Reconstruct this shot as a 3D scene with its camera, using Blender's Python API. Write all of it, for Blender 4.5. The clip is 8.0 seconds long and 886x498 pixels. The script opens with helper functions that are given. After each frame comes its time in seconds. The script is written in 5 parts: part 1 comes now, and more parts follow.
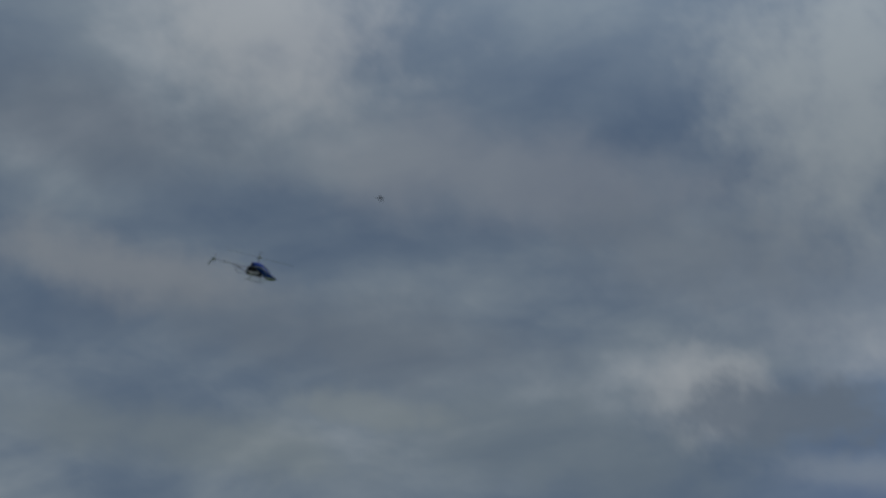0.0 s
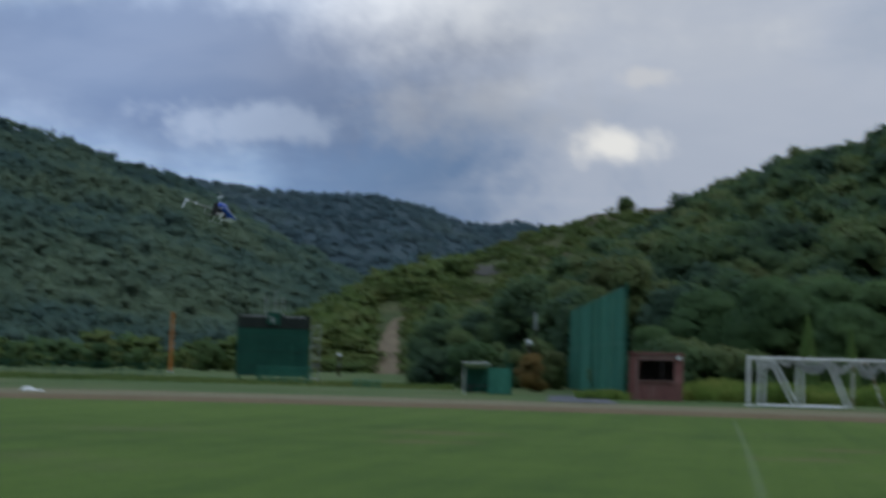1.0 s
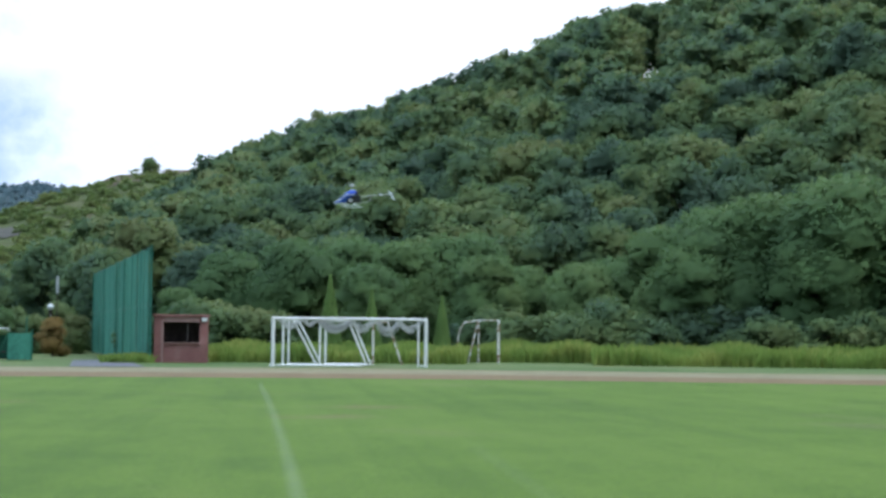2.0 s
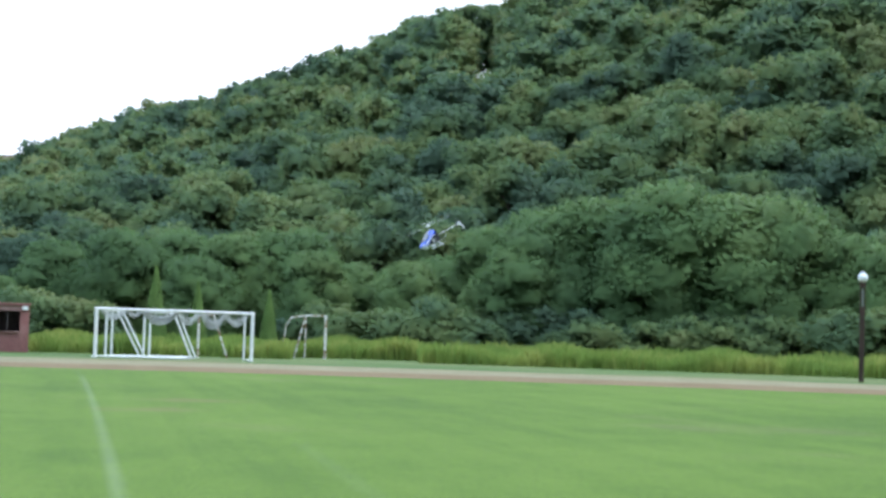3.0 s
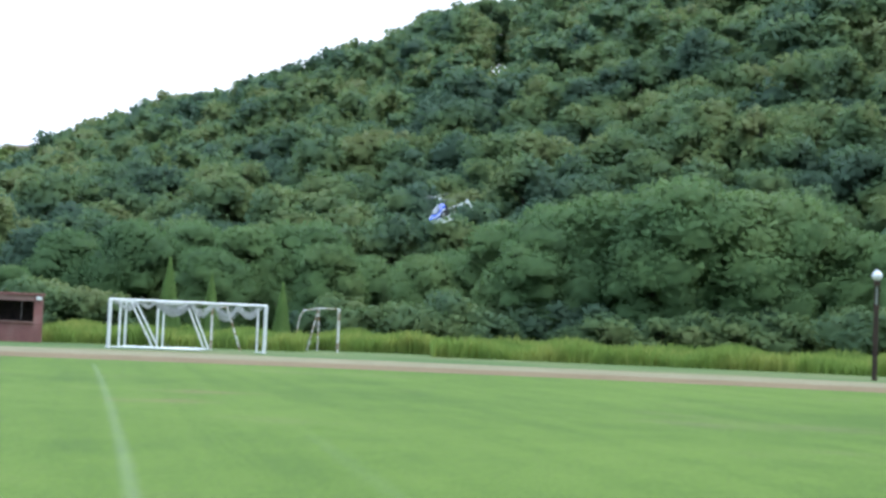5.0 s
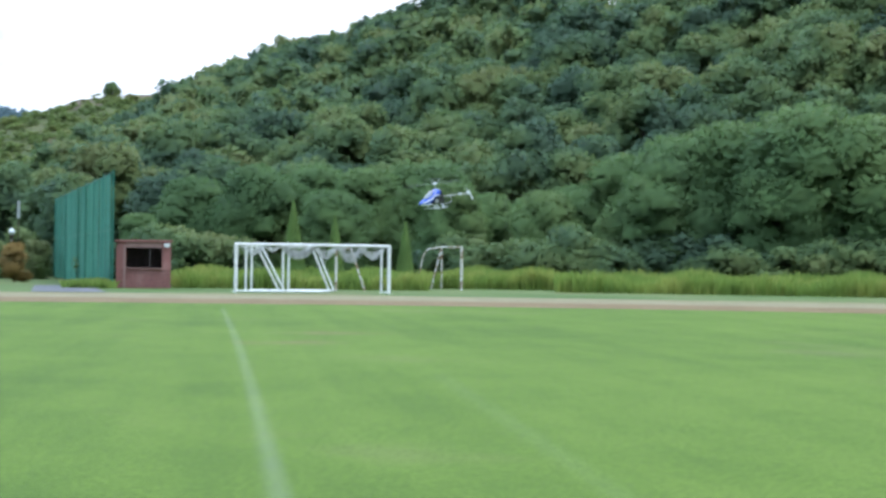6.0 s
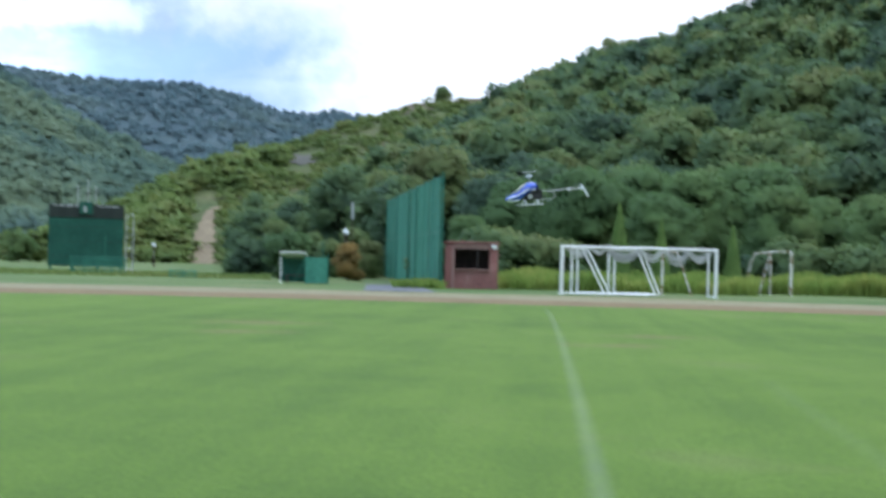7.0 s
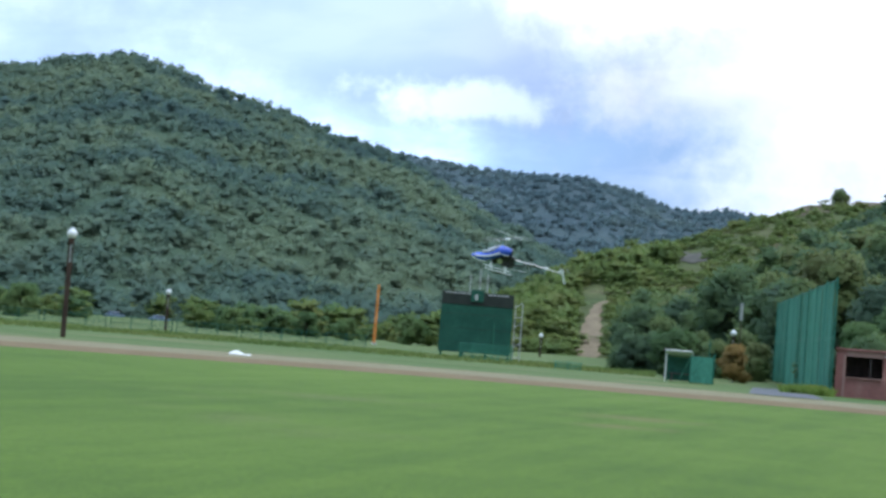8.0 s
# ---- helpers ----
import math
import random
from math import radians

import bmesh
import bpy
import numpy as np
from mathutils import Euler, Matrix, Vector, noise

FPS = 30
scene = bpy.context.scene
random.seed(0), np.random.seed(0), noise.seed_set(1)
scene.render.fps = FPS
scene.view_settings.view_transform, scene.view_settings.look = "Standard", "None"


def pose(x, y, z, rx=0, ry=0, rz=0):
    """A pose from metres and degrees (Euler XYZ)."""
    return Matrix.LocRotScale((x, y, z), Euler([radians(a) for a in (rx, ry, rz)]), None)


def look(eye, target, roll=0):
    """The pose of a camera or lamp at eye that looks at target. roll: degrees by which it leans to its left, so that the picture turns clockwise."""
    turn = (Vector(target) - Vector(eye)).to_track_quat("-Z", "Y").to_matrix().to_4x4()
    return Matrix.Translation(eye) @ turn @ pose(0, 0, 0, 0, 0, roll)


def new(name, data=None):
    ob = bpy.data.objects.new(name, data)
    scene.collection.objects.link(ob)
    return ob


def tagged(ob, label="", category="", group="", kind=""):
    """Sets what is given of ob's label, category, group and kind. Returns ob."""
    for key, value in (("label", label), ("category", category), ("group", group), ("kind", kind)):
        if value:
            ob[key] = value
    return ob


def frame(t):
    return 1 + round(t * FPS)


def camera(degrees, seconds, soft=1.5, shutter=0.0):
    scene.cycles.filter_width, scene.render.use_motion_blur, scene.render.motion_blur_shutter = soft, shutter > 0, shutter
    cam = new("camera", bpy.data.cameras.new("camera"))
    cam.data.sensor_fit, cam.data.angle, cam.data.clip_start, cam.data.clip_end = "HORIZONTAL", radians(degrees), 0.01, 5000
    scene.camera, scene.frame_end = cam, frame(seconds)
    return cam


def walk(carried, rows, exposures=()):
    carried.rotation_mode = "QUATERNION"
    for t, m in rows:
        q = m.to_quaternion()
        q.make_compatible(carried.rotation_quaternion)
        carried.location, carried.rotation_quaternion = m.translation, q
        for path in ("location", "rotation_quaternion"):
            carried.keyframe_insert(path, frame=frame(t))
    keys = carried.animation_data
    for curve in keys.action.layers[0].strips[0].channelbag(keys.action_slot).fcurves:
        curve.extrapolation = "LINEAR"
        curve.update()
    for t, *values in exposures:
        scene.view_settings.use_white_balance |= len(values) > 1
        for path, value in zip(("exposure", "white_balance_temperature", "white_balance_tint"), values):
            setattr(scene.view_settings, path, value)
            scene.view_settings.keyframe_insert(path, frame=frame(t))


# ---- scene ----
EYE = 1.5
cam = camera(29.81, 8.0, soft=3.0, shutter=0.22)
PATH = [
    (0.0, pose(0, 0, EYE, 108.62, -6.52, 43.29)),
    (0.1, pose(0, 0, EYE, 107.06, -6.16, 41.50)),
    (0.2, pose(0, 0, EYE, 105.74, -5.62, 39.32)),
    (0.3, pose(0, 0, EYE, 104.81, -3.95, 36.59)),
    (0.4, pose(0, 0, EYE, 103.40, -4.00, 33.44)),
    (0.5, pose(0, 0, EYE, 102.06, -3.17, 29.53)),
    (0.6, pose(0, 0, EYE, 100.70, -2.43, 25.23)),
    (0.7, pose(0, 0, EYE, 98.87, -2.16, 20.70)),
    (0.8, pose(0, 0, EYE, 97.23, -2.25, 16.73)),
    (0.9, pose(0, 0, EYE, 95.51, -2.22, 13.07)),
    (1.0, pose(0, 0, EYE, 94.01, -1.68, 10.38)),
    (1.1, pose(0, 0, EYE, 93.09, -1.61, 8.04)),
    (1.2, pose(0, 0, EYE, 92.26, -1.52, 6.06)),
    (1.3, pose(0, 0, EYE, 91.84, -1.27, 3.52)),
    (1.4, pose(0, 0, EYE, 91.66, -0.70, 1.22)),
    (1.5, pose(0, 0, EYE, 91.78, -0.63, -0.87)),
    (1.6, pose(0, 0, EYE, 91.89, -0.62, -2.27)),
    (1.8, pose(0, 0, EYE, 92.68, -0.58, -4.69)),
    (2.0, pose(0, 0, EYE, 93.01, -0.55, -5.82)),
    (2.2, pose(0, 0, EYE, 94.04, -0.85, -7.16)),
    (3.3, pose(0, 0, EYE, 91.92, -1.54, -12.67)),
    (3.5, pose(0, 0, EYE, 91.28, -1.02, -12.65)),
    (4.0, pose(0, 0, EYE, 92.18, -1.71, -12.76)),
    (4.2, pose(0, 0, EYE, 92.27, -1.86, -13.07)),
    (5.3, pose(0, 0, EYE, 92.80, -1.74, -10.02)),
    (5.5, pose(0, 0, EYE, 90.56, -1.00, -8.92)),
    (5.7, pose(0, 0, EYE, 90.17, -1.01, -8.04)),
    (5.9, pose(0, 0, EYE, 90.80, -1.02, -7.45)),
    (6.0, pose(0, 0, EYE, 90.50, -0.77, -7.09)),
    (6.1, pose(0, 0, EYE, 90.27, -0.82, -6.11)),
    (6.3, pose(0, 0, EYE, 91.05, -1.04, -4.39)),
    (6.5, pose(0, 0, EYE, 91.00, -1.26, -3.72)),
    (6.7, pose(0, 0, EYE, 89.90, -1.56, -1.43)),
    (6.8, pose(0, 0, EYE, 89.55, -1.63, 1.04)),
    (6.9, pose(0, 0, EYE, 89.48, -1.71, 2.66)),
    (7.0, pose(0, 0, EYE, 90.38, -1.48, 4.09)),
    (7.1, pose(0, 0, EYE, 91.13, -1.53, 5.41)),
    (7.2, pose(0, 0, EYE, 91.85, -1.50, 7.11)),
    (7.3, pose(0, 0, EYE, 92.59, -1.43, 8.26)),
    (7.4, pose(0, 0, EYE, 92.50, -2.17, 9.74)),
    (7.5, pose(0, 0, EYE, 92.56, -2.91, 11.45)),
    (7.6, pose(0, 0, EYE, 92.68, -3.01, 13.09)),
    (7.7, pose(0, 0, EYE, 93.08, -3.10, 14.63)),
    (7.8, pose(0, 0, EYE, 92.79, -3.90, 16.17)),
    (7.9, pose(0, 0, EYE, 93.05, -4.27, 16.80)),
    (8.0, pose(0, 0, EYE, 92.97, -4.64, 17.31)),
]
EXPOSURE = [(0.0, -2.45), (0.25, -2.35), (0.5, -2.2), (0.75, -1.8), (0.9, -1.45), (1.1, -1.1), (1.3, -0.62), (1.5, -0.1), (1.8, 0.15),
            (2.2, 0.4), (3.3, 0.68), (4.2, 0.7), (5.5, 0.75), (6.5, 0.57), (7.0, 0.4), (7.5, 0.25), (8.0, 0.15)]
walk(cam, PATH, EXPOSURE)


def node(nt, kind, **values):
    n = nt.nodes.new(kind)
    for key, value in values.items():
        if key in n.inputs:
            n.inputs[key].default_value = value
    return n


def maths(nt, op, a, b=None, clamp=False):
    n = nt.nodes.new("ShaderNodeMath")
    n.operation, n.use_clamp = op, clamp
    for i, v in enumerate((a, b)):
        if v is None:
            continue
        if isinstance(v, (int, float)):
            n.inputs[i].default_value = v
        else:
            nt.links.new(v, n.inputs[i])
    return n.outputs[0]


def ramp(nt, fac, stops):
    n = nt.nodes.new("ShaderNodeValToRGB")
    while len(n.color_ramp.elements) < len(stops):
        n.color_ramp.elements.new(0.5)
    for e, (p, c) in zip(n.color_ramp.elements, stops):
        e.position, e.color = p, (*c, 1) if len(c) == 3 else c
    nt.links.new(fac, n.inputs[0])
    return n.outputs[0]


def blend(nt, fac, a, b, how="MIX"):
    n = nt.nodes.new("ShaderNodeMix")
    n.data_type, n.blend_type, n.clamp_factor = "RGBA", how, True
    for sock, v in ((n.inputs[0], fac), (n.inputs[6], a), (n.inputs[7], b)):
        if isinstance(v, (int, float)):
            sock.default_value = v
        elif isinstance(v, tuple):
            sock.default_value = (*v, 1)
        else:
            nt.links.new(v, sock)
    return n.outputs[2]


def bearing(az, el=0.0):
    """A unit vector: az degrees to the left of +y, el degrees up."""
    a, e = radians(az), radians(el)
    return Vector((-math.sin(a) * math.cos(e), math.cos(a) * math.cos(e), math.sin(e)))


# ---- world and sun: a broken layer of grey cloud, brightest low over the hillside ----
SUN_AZ, SUN_EL = -110.0, 60.0
world = bpy.data.worlds.new("world")
scene.world = world
world.use_nodes = True
wt = world.node_tree
wt.nodes.clear()
coord = wt.nodes.new("ShaderNodeTexCoord")
sep = wt.nodes.new("ShaderNodeSeparateXYZ")
wt.links.new(coord.outputs["Generated"], sep.inputs[0])
up = maths(wt, "MAXIMUM", sep.outputs[2], 0.0)
flat = maths(wt, "ADD", up, 0.30)
plane = wt.nodes.new("ShaderNodeCombineXYZ")
wt.links.new(maths(wt, "DIVIDE", sep.outputs[0], flat), plane.inputs[0])
wt.links.new(maths(wt, "DIVIDE", sep.outputs[1], flat), plane.inputs[1])


def sky_noise(scale, detail, rough, distortion, turn, stretch):
    m = wt.nodes.new("ShaderNodeMapping")
    m.inputs["Rotation"].default_value = (0, 0, radians(turn))
    m.inputs["Scale"].default_value = (stretch, 1, 1)
    wt.links.new(plane.outputs[0], m.inputs[0])
    n = node(wt, "ShaderNodeTexNoise", Scale=scale, Detail=detail, Roughness=rough, Distortion=distortion)
    wt.links.new(m.outputs[0], n.inputs["Vector"])
    return n.outputs["Fac"]


def sky_spot(az, el, wide, high, edge=0.35, wobble=0.25):
    """0 to 1: an uneven blob of the sky round a bearing, wide and high in degrees."""
    m = wt.nodes.new("ShaderNodeVectorMath")
    m.operation = "SUBTRACT"
    wt.links.new(coord.outputs["Generated"], m.inputs[0])
    m.inputs[1].default_value = bearing(az, el)
    r = wt.nodes.new("ShaderNodeMapping")
    r.vector_type = "TEXTURE"
    r.inputs["Rotation"].default_value = (0, 0, radians(az))
    r.inputs["Scale"].default_value = (radians(wide), radians(60), radians(high))
    wt.links.new(m.outputs[0], r.inputs[0])
    n = node(wt, "ShaderNodeTexNoise", Scale=110.0 / (wide + 1.0), Detail=6.0, Roughness=0.62)
    wt.links.new(coord.outputs["Generated"], n.inputs["Vector"])
    length = wt.nodes.new("ShaderNodeVectorMath")
    length.operation = "LENGTH"
    wt.links.new(r.outputs[0], length.inputs[0])
    dist = maths(wt, "ADD", length.outputs["Value"], maths(wt, "MULTIPLY", maths(wt, "SUBTRACT", n.outputs["Fac"], 0.5), wobble * 4))
    k = wt.nodes.new("ShaderNodeMapRange")
    k.interpolation_type = "SMOOTHSTEP"
    k.inputs[1].default_value, k.inputs[2].default_value = 1.0 + edge, 1.0 - edge
    k.inputs[3].default_value, k.inputs[4].default_value = 0.0, 1.0
    wt.links.new(dist, k.inputs[0])
    return k.outputs[0]


sky = wt.nodes.new("ShaderNodeTexSky")
sky.sky_type, sky.sun_disc = "NISHITA", False
sky.sun_elevation, sky.sun_rotation = radians(SUN_EL), radians(-SUN_AZ)
blue = blend(wt, 1.0, sky.outputs[0], (0.10, 0.10, 0.10), "MULTIPLY")
big = sky_noise(1.8, 4, 0.5, 0.4, -38, 0.7)
small = sky_noise(7.0, 6, 0.6, 0.3, -28, 0.7)
body = maths(wt, "ADD", maths(wt, "MULTIPLY", big, 0.72), maths(wt, "MULTIPLY", small, 0.28))
clouds = ramp(wt, body, [(0.40, (0.21, 0.305, 0.46)), (0.48, (0.29, 0.39, 0.53)), (0.55, (0.42, 0.52, 0.63)), (0.63, (0.67, 0.76, 0.85))])
cover = ramp(wt, body, [(0.36, (0.84, 0.84, 0.84)), (0.46, (0.97, 0.97, 0.97))])
cloudy = blend(wt, cover, blue, clouds)
# thinner, bluer cloud low over the mountain
thin = wt.nodes.new("ShaderNodeVectorMath")
thin.operation = "DOT_PRODUCT"
wt.links.new(coord.outputs["Generated"], thin.inputs[0])
thin.inputs[1].default_value = bearing(12, 5)
veil = wt.nodes.new("ShaderNodeMapRange")
veil.interpolation_type = "SMOOTHSTEP"
veil.inputs[1].default_value, veil.inputs[2].default_value = 0.91, 0.99
veil.inputs[3].default_value, veil.inputs[4].default_value = 0.0, 1.0
wt.links.new(thin.outputs["Value"], veil.inputs[0])
cloudy = blend(wt, veil.outputs[0], cloudy, blend(wt, 1.0, cloudy, (1.42, 1.56, 1.80), "MULTIPLY"))
# the bright part of the sky
way = wt.nodes.new("ShaderNodeVectorMath")
way.operation = "DOT_PRODUCT"
wt.links.new(coord.outputs["Generated"], way.inputs[0])
way.inputs[1].default_value = bearing(-22, 15)
glow = wt.nodes.new("ShaderNodeMapRange")
glow.interpolation_type = "SMOOTHSTEP"
glow.inputs[1].default_value, glow.inputs[2].default_value = 0.76, 0.90
glow.inputs[3].default_value, glow.inputs[4].default_value = 0.0, 1.0
wt.links.new(maths(wt, "ADD", way.outputs["Value"], maths(wt, "MULTIPLY", maths(wt, "SUBTRACT", big, 0.5), 0.35)), glow.inputs[0])
lit = ramp(wt, body, [(0.40, (0.76, 0.93, 1.22)), (0.50, (1.02, 1.15, 1.40)), (0.60, (1.38, 1.46, 1.58))])
bright = blend(wt, glow.outputs[0], cloudy, lit)
# thin white cloud over the saddle and the hillside
bright = blend(wt, maths(wt, "MULTIPLY", sky_spot(-2.0, 8.5, 10.5, 5.0, 0.5, 0.7), 0.8), bright, (1.02, 1.13, 1.34))
# single clouds: bearing, height, half width, half height, edge, raggedness, density, colour
CLOUDS = [
    (4.7, 7.7, 1.25, 0.55, 0.8, 0.6, 0.95, (1.9, 1.9, 1.85)),
    (3.7, 10.0, 0.8, 0.35, 0.6, 0.6, 0.5, (1.5, 1.5, 1.5)),
    (20.5, 16.4, 8.0, 1.6, 0.7, 0.5, 0.85, (1.0, 1.06, 1.12)),
    (28.0, 18.0, 7.0, 1.8, 0.9, 0.6, 0.5, (0.66, 0.75, 0.84)),
    (21.5, 9.8, 10.5, 3.0, 0.5, 0.4, 0.88, (0.225, 0.315, 0.53)),
    (14.8, 14.6, 2.6, 0.8, 0.7, 0.5, 0.6, (0.50, 0.58, 0.72)),
    (35.6, 14.4, 2.0, 1.5, 0.6, 0.5, 0.75, (0.78, 0.84, 0.90)),
    (32.8, 13.9, 3.2, 1.1, 0.5, 0.7, 0.85, (0.30, 0.38, 0.49)),
    (28.5, 12.2, 4.0, 0.5, 0.8, 0.5, 0.6, (0.56, 0.66, 0.78)),
    (41.5, 12.4, 6.0, 1.6, 0.6, 0.6, 0.55, (0.34, 0.43, 0.51)),
    (52.9, 25.2, 3.6, 2.0, 0.8, 0.6, 0.7, (0.80, 0.85, 0.90)),
    (31.3, 25.8, 3.5, 4.0, 0.9, 0.6, 0.65, (0.74, 0.82, 0.86)),
    (44.0, 21.2, 6.5, 1.4, 0.8, 0.6, 0.5, (0.54, 0.59, 0.67)),
    (56.4, 16.2, 4.5, 0.9, 0.8, 0.6, 0.6, (0.60, 0.64, 0.68)),
    (54.1, 10.9, 5.0, 0.9, 0.8, 0.6, 0.5, (0.44, 0.52, 0.55)),
    (47.6, 12.7, 2.8, 0.5, 0.7, 0.7, 0.6, (0.50, 0.58, 0.62)),
    (59.0, 20.8, 5.0, 1.4, 0.8, 0.5, 0.6, (0.28, 0.35, 0.46)),
    (49.0, 15.0, 5.5, 1.2, 0.8, 0.5, 0.6, (0.29, 0.36, 0.46)),
    (36.5, 19.2, 3.5, 1.2, 0.8, 0.6, 0.5, (0.36, 0.43, 0.52)),
    (17.2, 8.0, 2.9, 0.6, 0.7, 1.1, 0.65, (0.62, 0.75, 0.98)),
    (9.5, 8.8, 3.0, 0.9, 0.9, 1.0, 0.4, (0.95, 1.0, 1.08)),
]
for az, el, wide, high, edge, ragged, density, tone in CLOUDS:
    bright = blend(wt, maths(wt, "MULTIPLY", sky_spot(az, el, wide, high, edge, ragged), density), bright, tone)
# the cloud layer is thinner away from the hills
open_sky = wt.nodes.new("ShaderNodeVectorMath")
open_sky.operation = "DOT_PRODUCT"
wt.links.new(coord.outputs["Generated"], open_sky.inputs[0])
open_sky.inputs[1].default_value = bearing(46, 24)
lift = wt.nodes.new("ShaderNodeMapRange")
lift.interpolation_type = "SMOOTHSTEP"
lift.inputs[1].default_value, lift.inputs[2].default_value = 0.78, 0.90
lift.inputs[3].default_value, lift.inputs[4].default_value = 1.0, 2.05
wt.links.new(open_sky.outputs["Value"], lift.inputs[0])
# an overcast sky is brightest overhead
zenith = wt.nodes.new("ShaderNodeMapRange")
zenith.interpolation_type = "SMOOTHSTEP"
zenith.inputs[1].default_value, zenith.inputs[2].default_value = 0.34, 0.90
zenith.inputs[3].default_value, zenith.inputs[4].default_value = 1.0, 4.1
wt.links.new(up, zenith.inputs[0])
low = ramp(wt, sep.outputs[2], [(0.0, (0.06, 0.07, 0.06)), (0.004, (1, 1, 1))])
wbg = node(wt, "ShaderNodeBackground")
wt.links.new(maths(wt, "MULTIPLY", zenith.outputs[0], lift.outputs[0]), wbg.inputs["Strength"])
wt.links.new(blend(wt, 1.0, bright, low, "MULTIPLY"), wbg.inputs["Color"])
wout = wt.nodes.new("ShaderNodeOutputWorld")
wt.links.new(wbg.outputs[0], wout.inputs["Surface"])

sun = new("sun", bpy.data.lights.new("sun", "SUN"))
sun.data.energy, sun.data.angle, sun.data.color = 0.95, radians(40), (1.0, 0.97, 0.92)
sun.matrix_world = look(bearing(SUN_AZ, SUN_EL) * 50, (0, 0, 0))

# ---- materials ----


def surface(name, stops, scale=3.0, fine=40.0, rough=0.7, metal=0.0, bump=0.2, fine_amount=0.35, spec=0.3, stretch=(1, 1, 1), objects=0.0, gap=0.02):
    """A principled material: a coarse mottle through the stops, a fine grain over it, and relief from both."""
    m = bpy.data.materials.new(name)
    m.use_nodes = True
    nt = m.node_tree
    b = nt.nodes["Principled BSDF"]
    geo = nt.nodes.new("ShaderNodeNewGeometry") if objects is None else nt.nodes.new("ShaderNodeTexCoord")
    mp = nt.nodes.new("ShaderNodeMapping")
    mp.inputs["Scale"].default_value = stretch
    nt.links.new(geo.outputs["Position" if objects is None else "Object"], mp.inputs[0])
    n1 = node(nt, "ShaderNodeTexNoise", Scale=scale, Detail=5.0, Roughness=0.6)
    n2 = node(nt, "ShaderNodeTexNoise", Scale=fine, Detail=3.0, Roughness=0.6)
    for n in (n1, n2):
        nt.links.new(mp.outputs[0], n.inputs["Vector"])
    f = n1.outputs["Fac"]
    if objects:
        info = nt.nodes.new("ShaderNodeObjectInfo")
        f = maths(nt, "ADD", f, maths(nt, "MULTIPLY", maths(nt, "SUBTRACT", info.outputs["Random"], 0.5), objects), True)
    c = ramp(nt, f, stops)
    g = ramp(nt, n2.outputs["Fac"], [(0.3, (1 - fine_amount,) * 3), (0.7, (1 + fine_amount * 0.5,) * 3)])
    nt.links.new(blend(nt, 1.0, c, g, "MULTIPLY"), b.inputs["Base Color"])
    b.inputs["Roughness"].default_value = rough
    b.inputs["Metallic"].default_value = metal
    b.inputs["Specular IOR Level"].default_value = spec
    if bump:
        bp = node(nt, "ShaderNodeBump", Strength=bump, Distance=gap)
        nt.links.new(n2.outputs["Fac"], bp.inputs["Height"])
        nt.links.new(bp.outputs[0], b.inputs["Normal"])
    return m


def foliage(name, stops, tint=0.11, grain=0.9, vary=0.15):
    """Leaves: the colour drifts from crown to crown and from leaf to leaf."""
    m = bpy.data.materials.new(name)
    m.use_nodes = True
    nt = m.node_tree
    b = nt.nodes["Principled BSDF"]
    geo = nt.nodes.new("ShaderNodeNewGeometry")
    n1 = node(nt, "ShaderNodeTexNoise", Scale=tint, Detail=2.0, Roughness=0.5)
    n2 = node(nt, "ShaderNodeTexNoise", Scale=grain, Detail=4.0, Roughness=0.65)
    for n in (n1, n2):
        nt.links.new(geo.outputs["Position"], n.inputs["Vector"])
    isl = maths(nt, "MULTIPLY", maths(nt, "SUBTRACT", geo.outputs["Random Per Island"], 0.5), 0.07)
    c = ramp(nt, maths(nt, "ADD", n1.outputs["Fac"], isl, True), stops)
    g = ramp(nt, n2.outputs["Fac"], [(0.32, (1 - vary,) * 3), (0.68, (1 + vary * 0.6,) * 3)])
    nt.links.new(blend(nt, 1.0, c, g, "MULTIPLY"), b.inputs["Base Color"])
    b.inputs["Roughness"].default_value = 0.75
    b.inputs["Specular IOR Level"].default_value = 0.15
    thin_leaf = nt.nodes.new("ShaderNodeBsdfTranslucent")
    nt.links.new(b.inputs["Base Color"].links[0].from_socket, thin_leaf.inputs["Color"])
    mix = node(nt, "ShaderNodeMixShader")
    mix.inputs[0].default_value = 0.46
    nt.links.new(b.outputs[0], mix.inputs[1])
    nt.links.new(thin_leaf.outputs[0], mix.inputs[2])
    nt.links.new(mix.outputs[0], nt.nodes["Material Output"].inputs["Surface"])
    return m


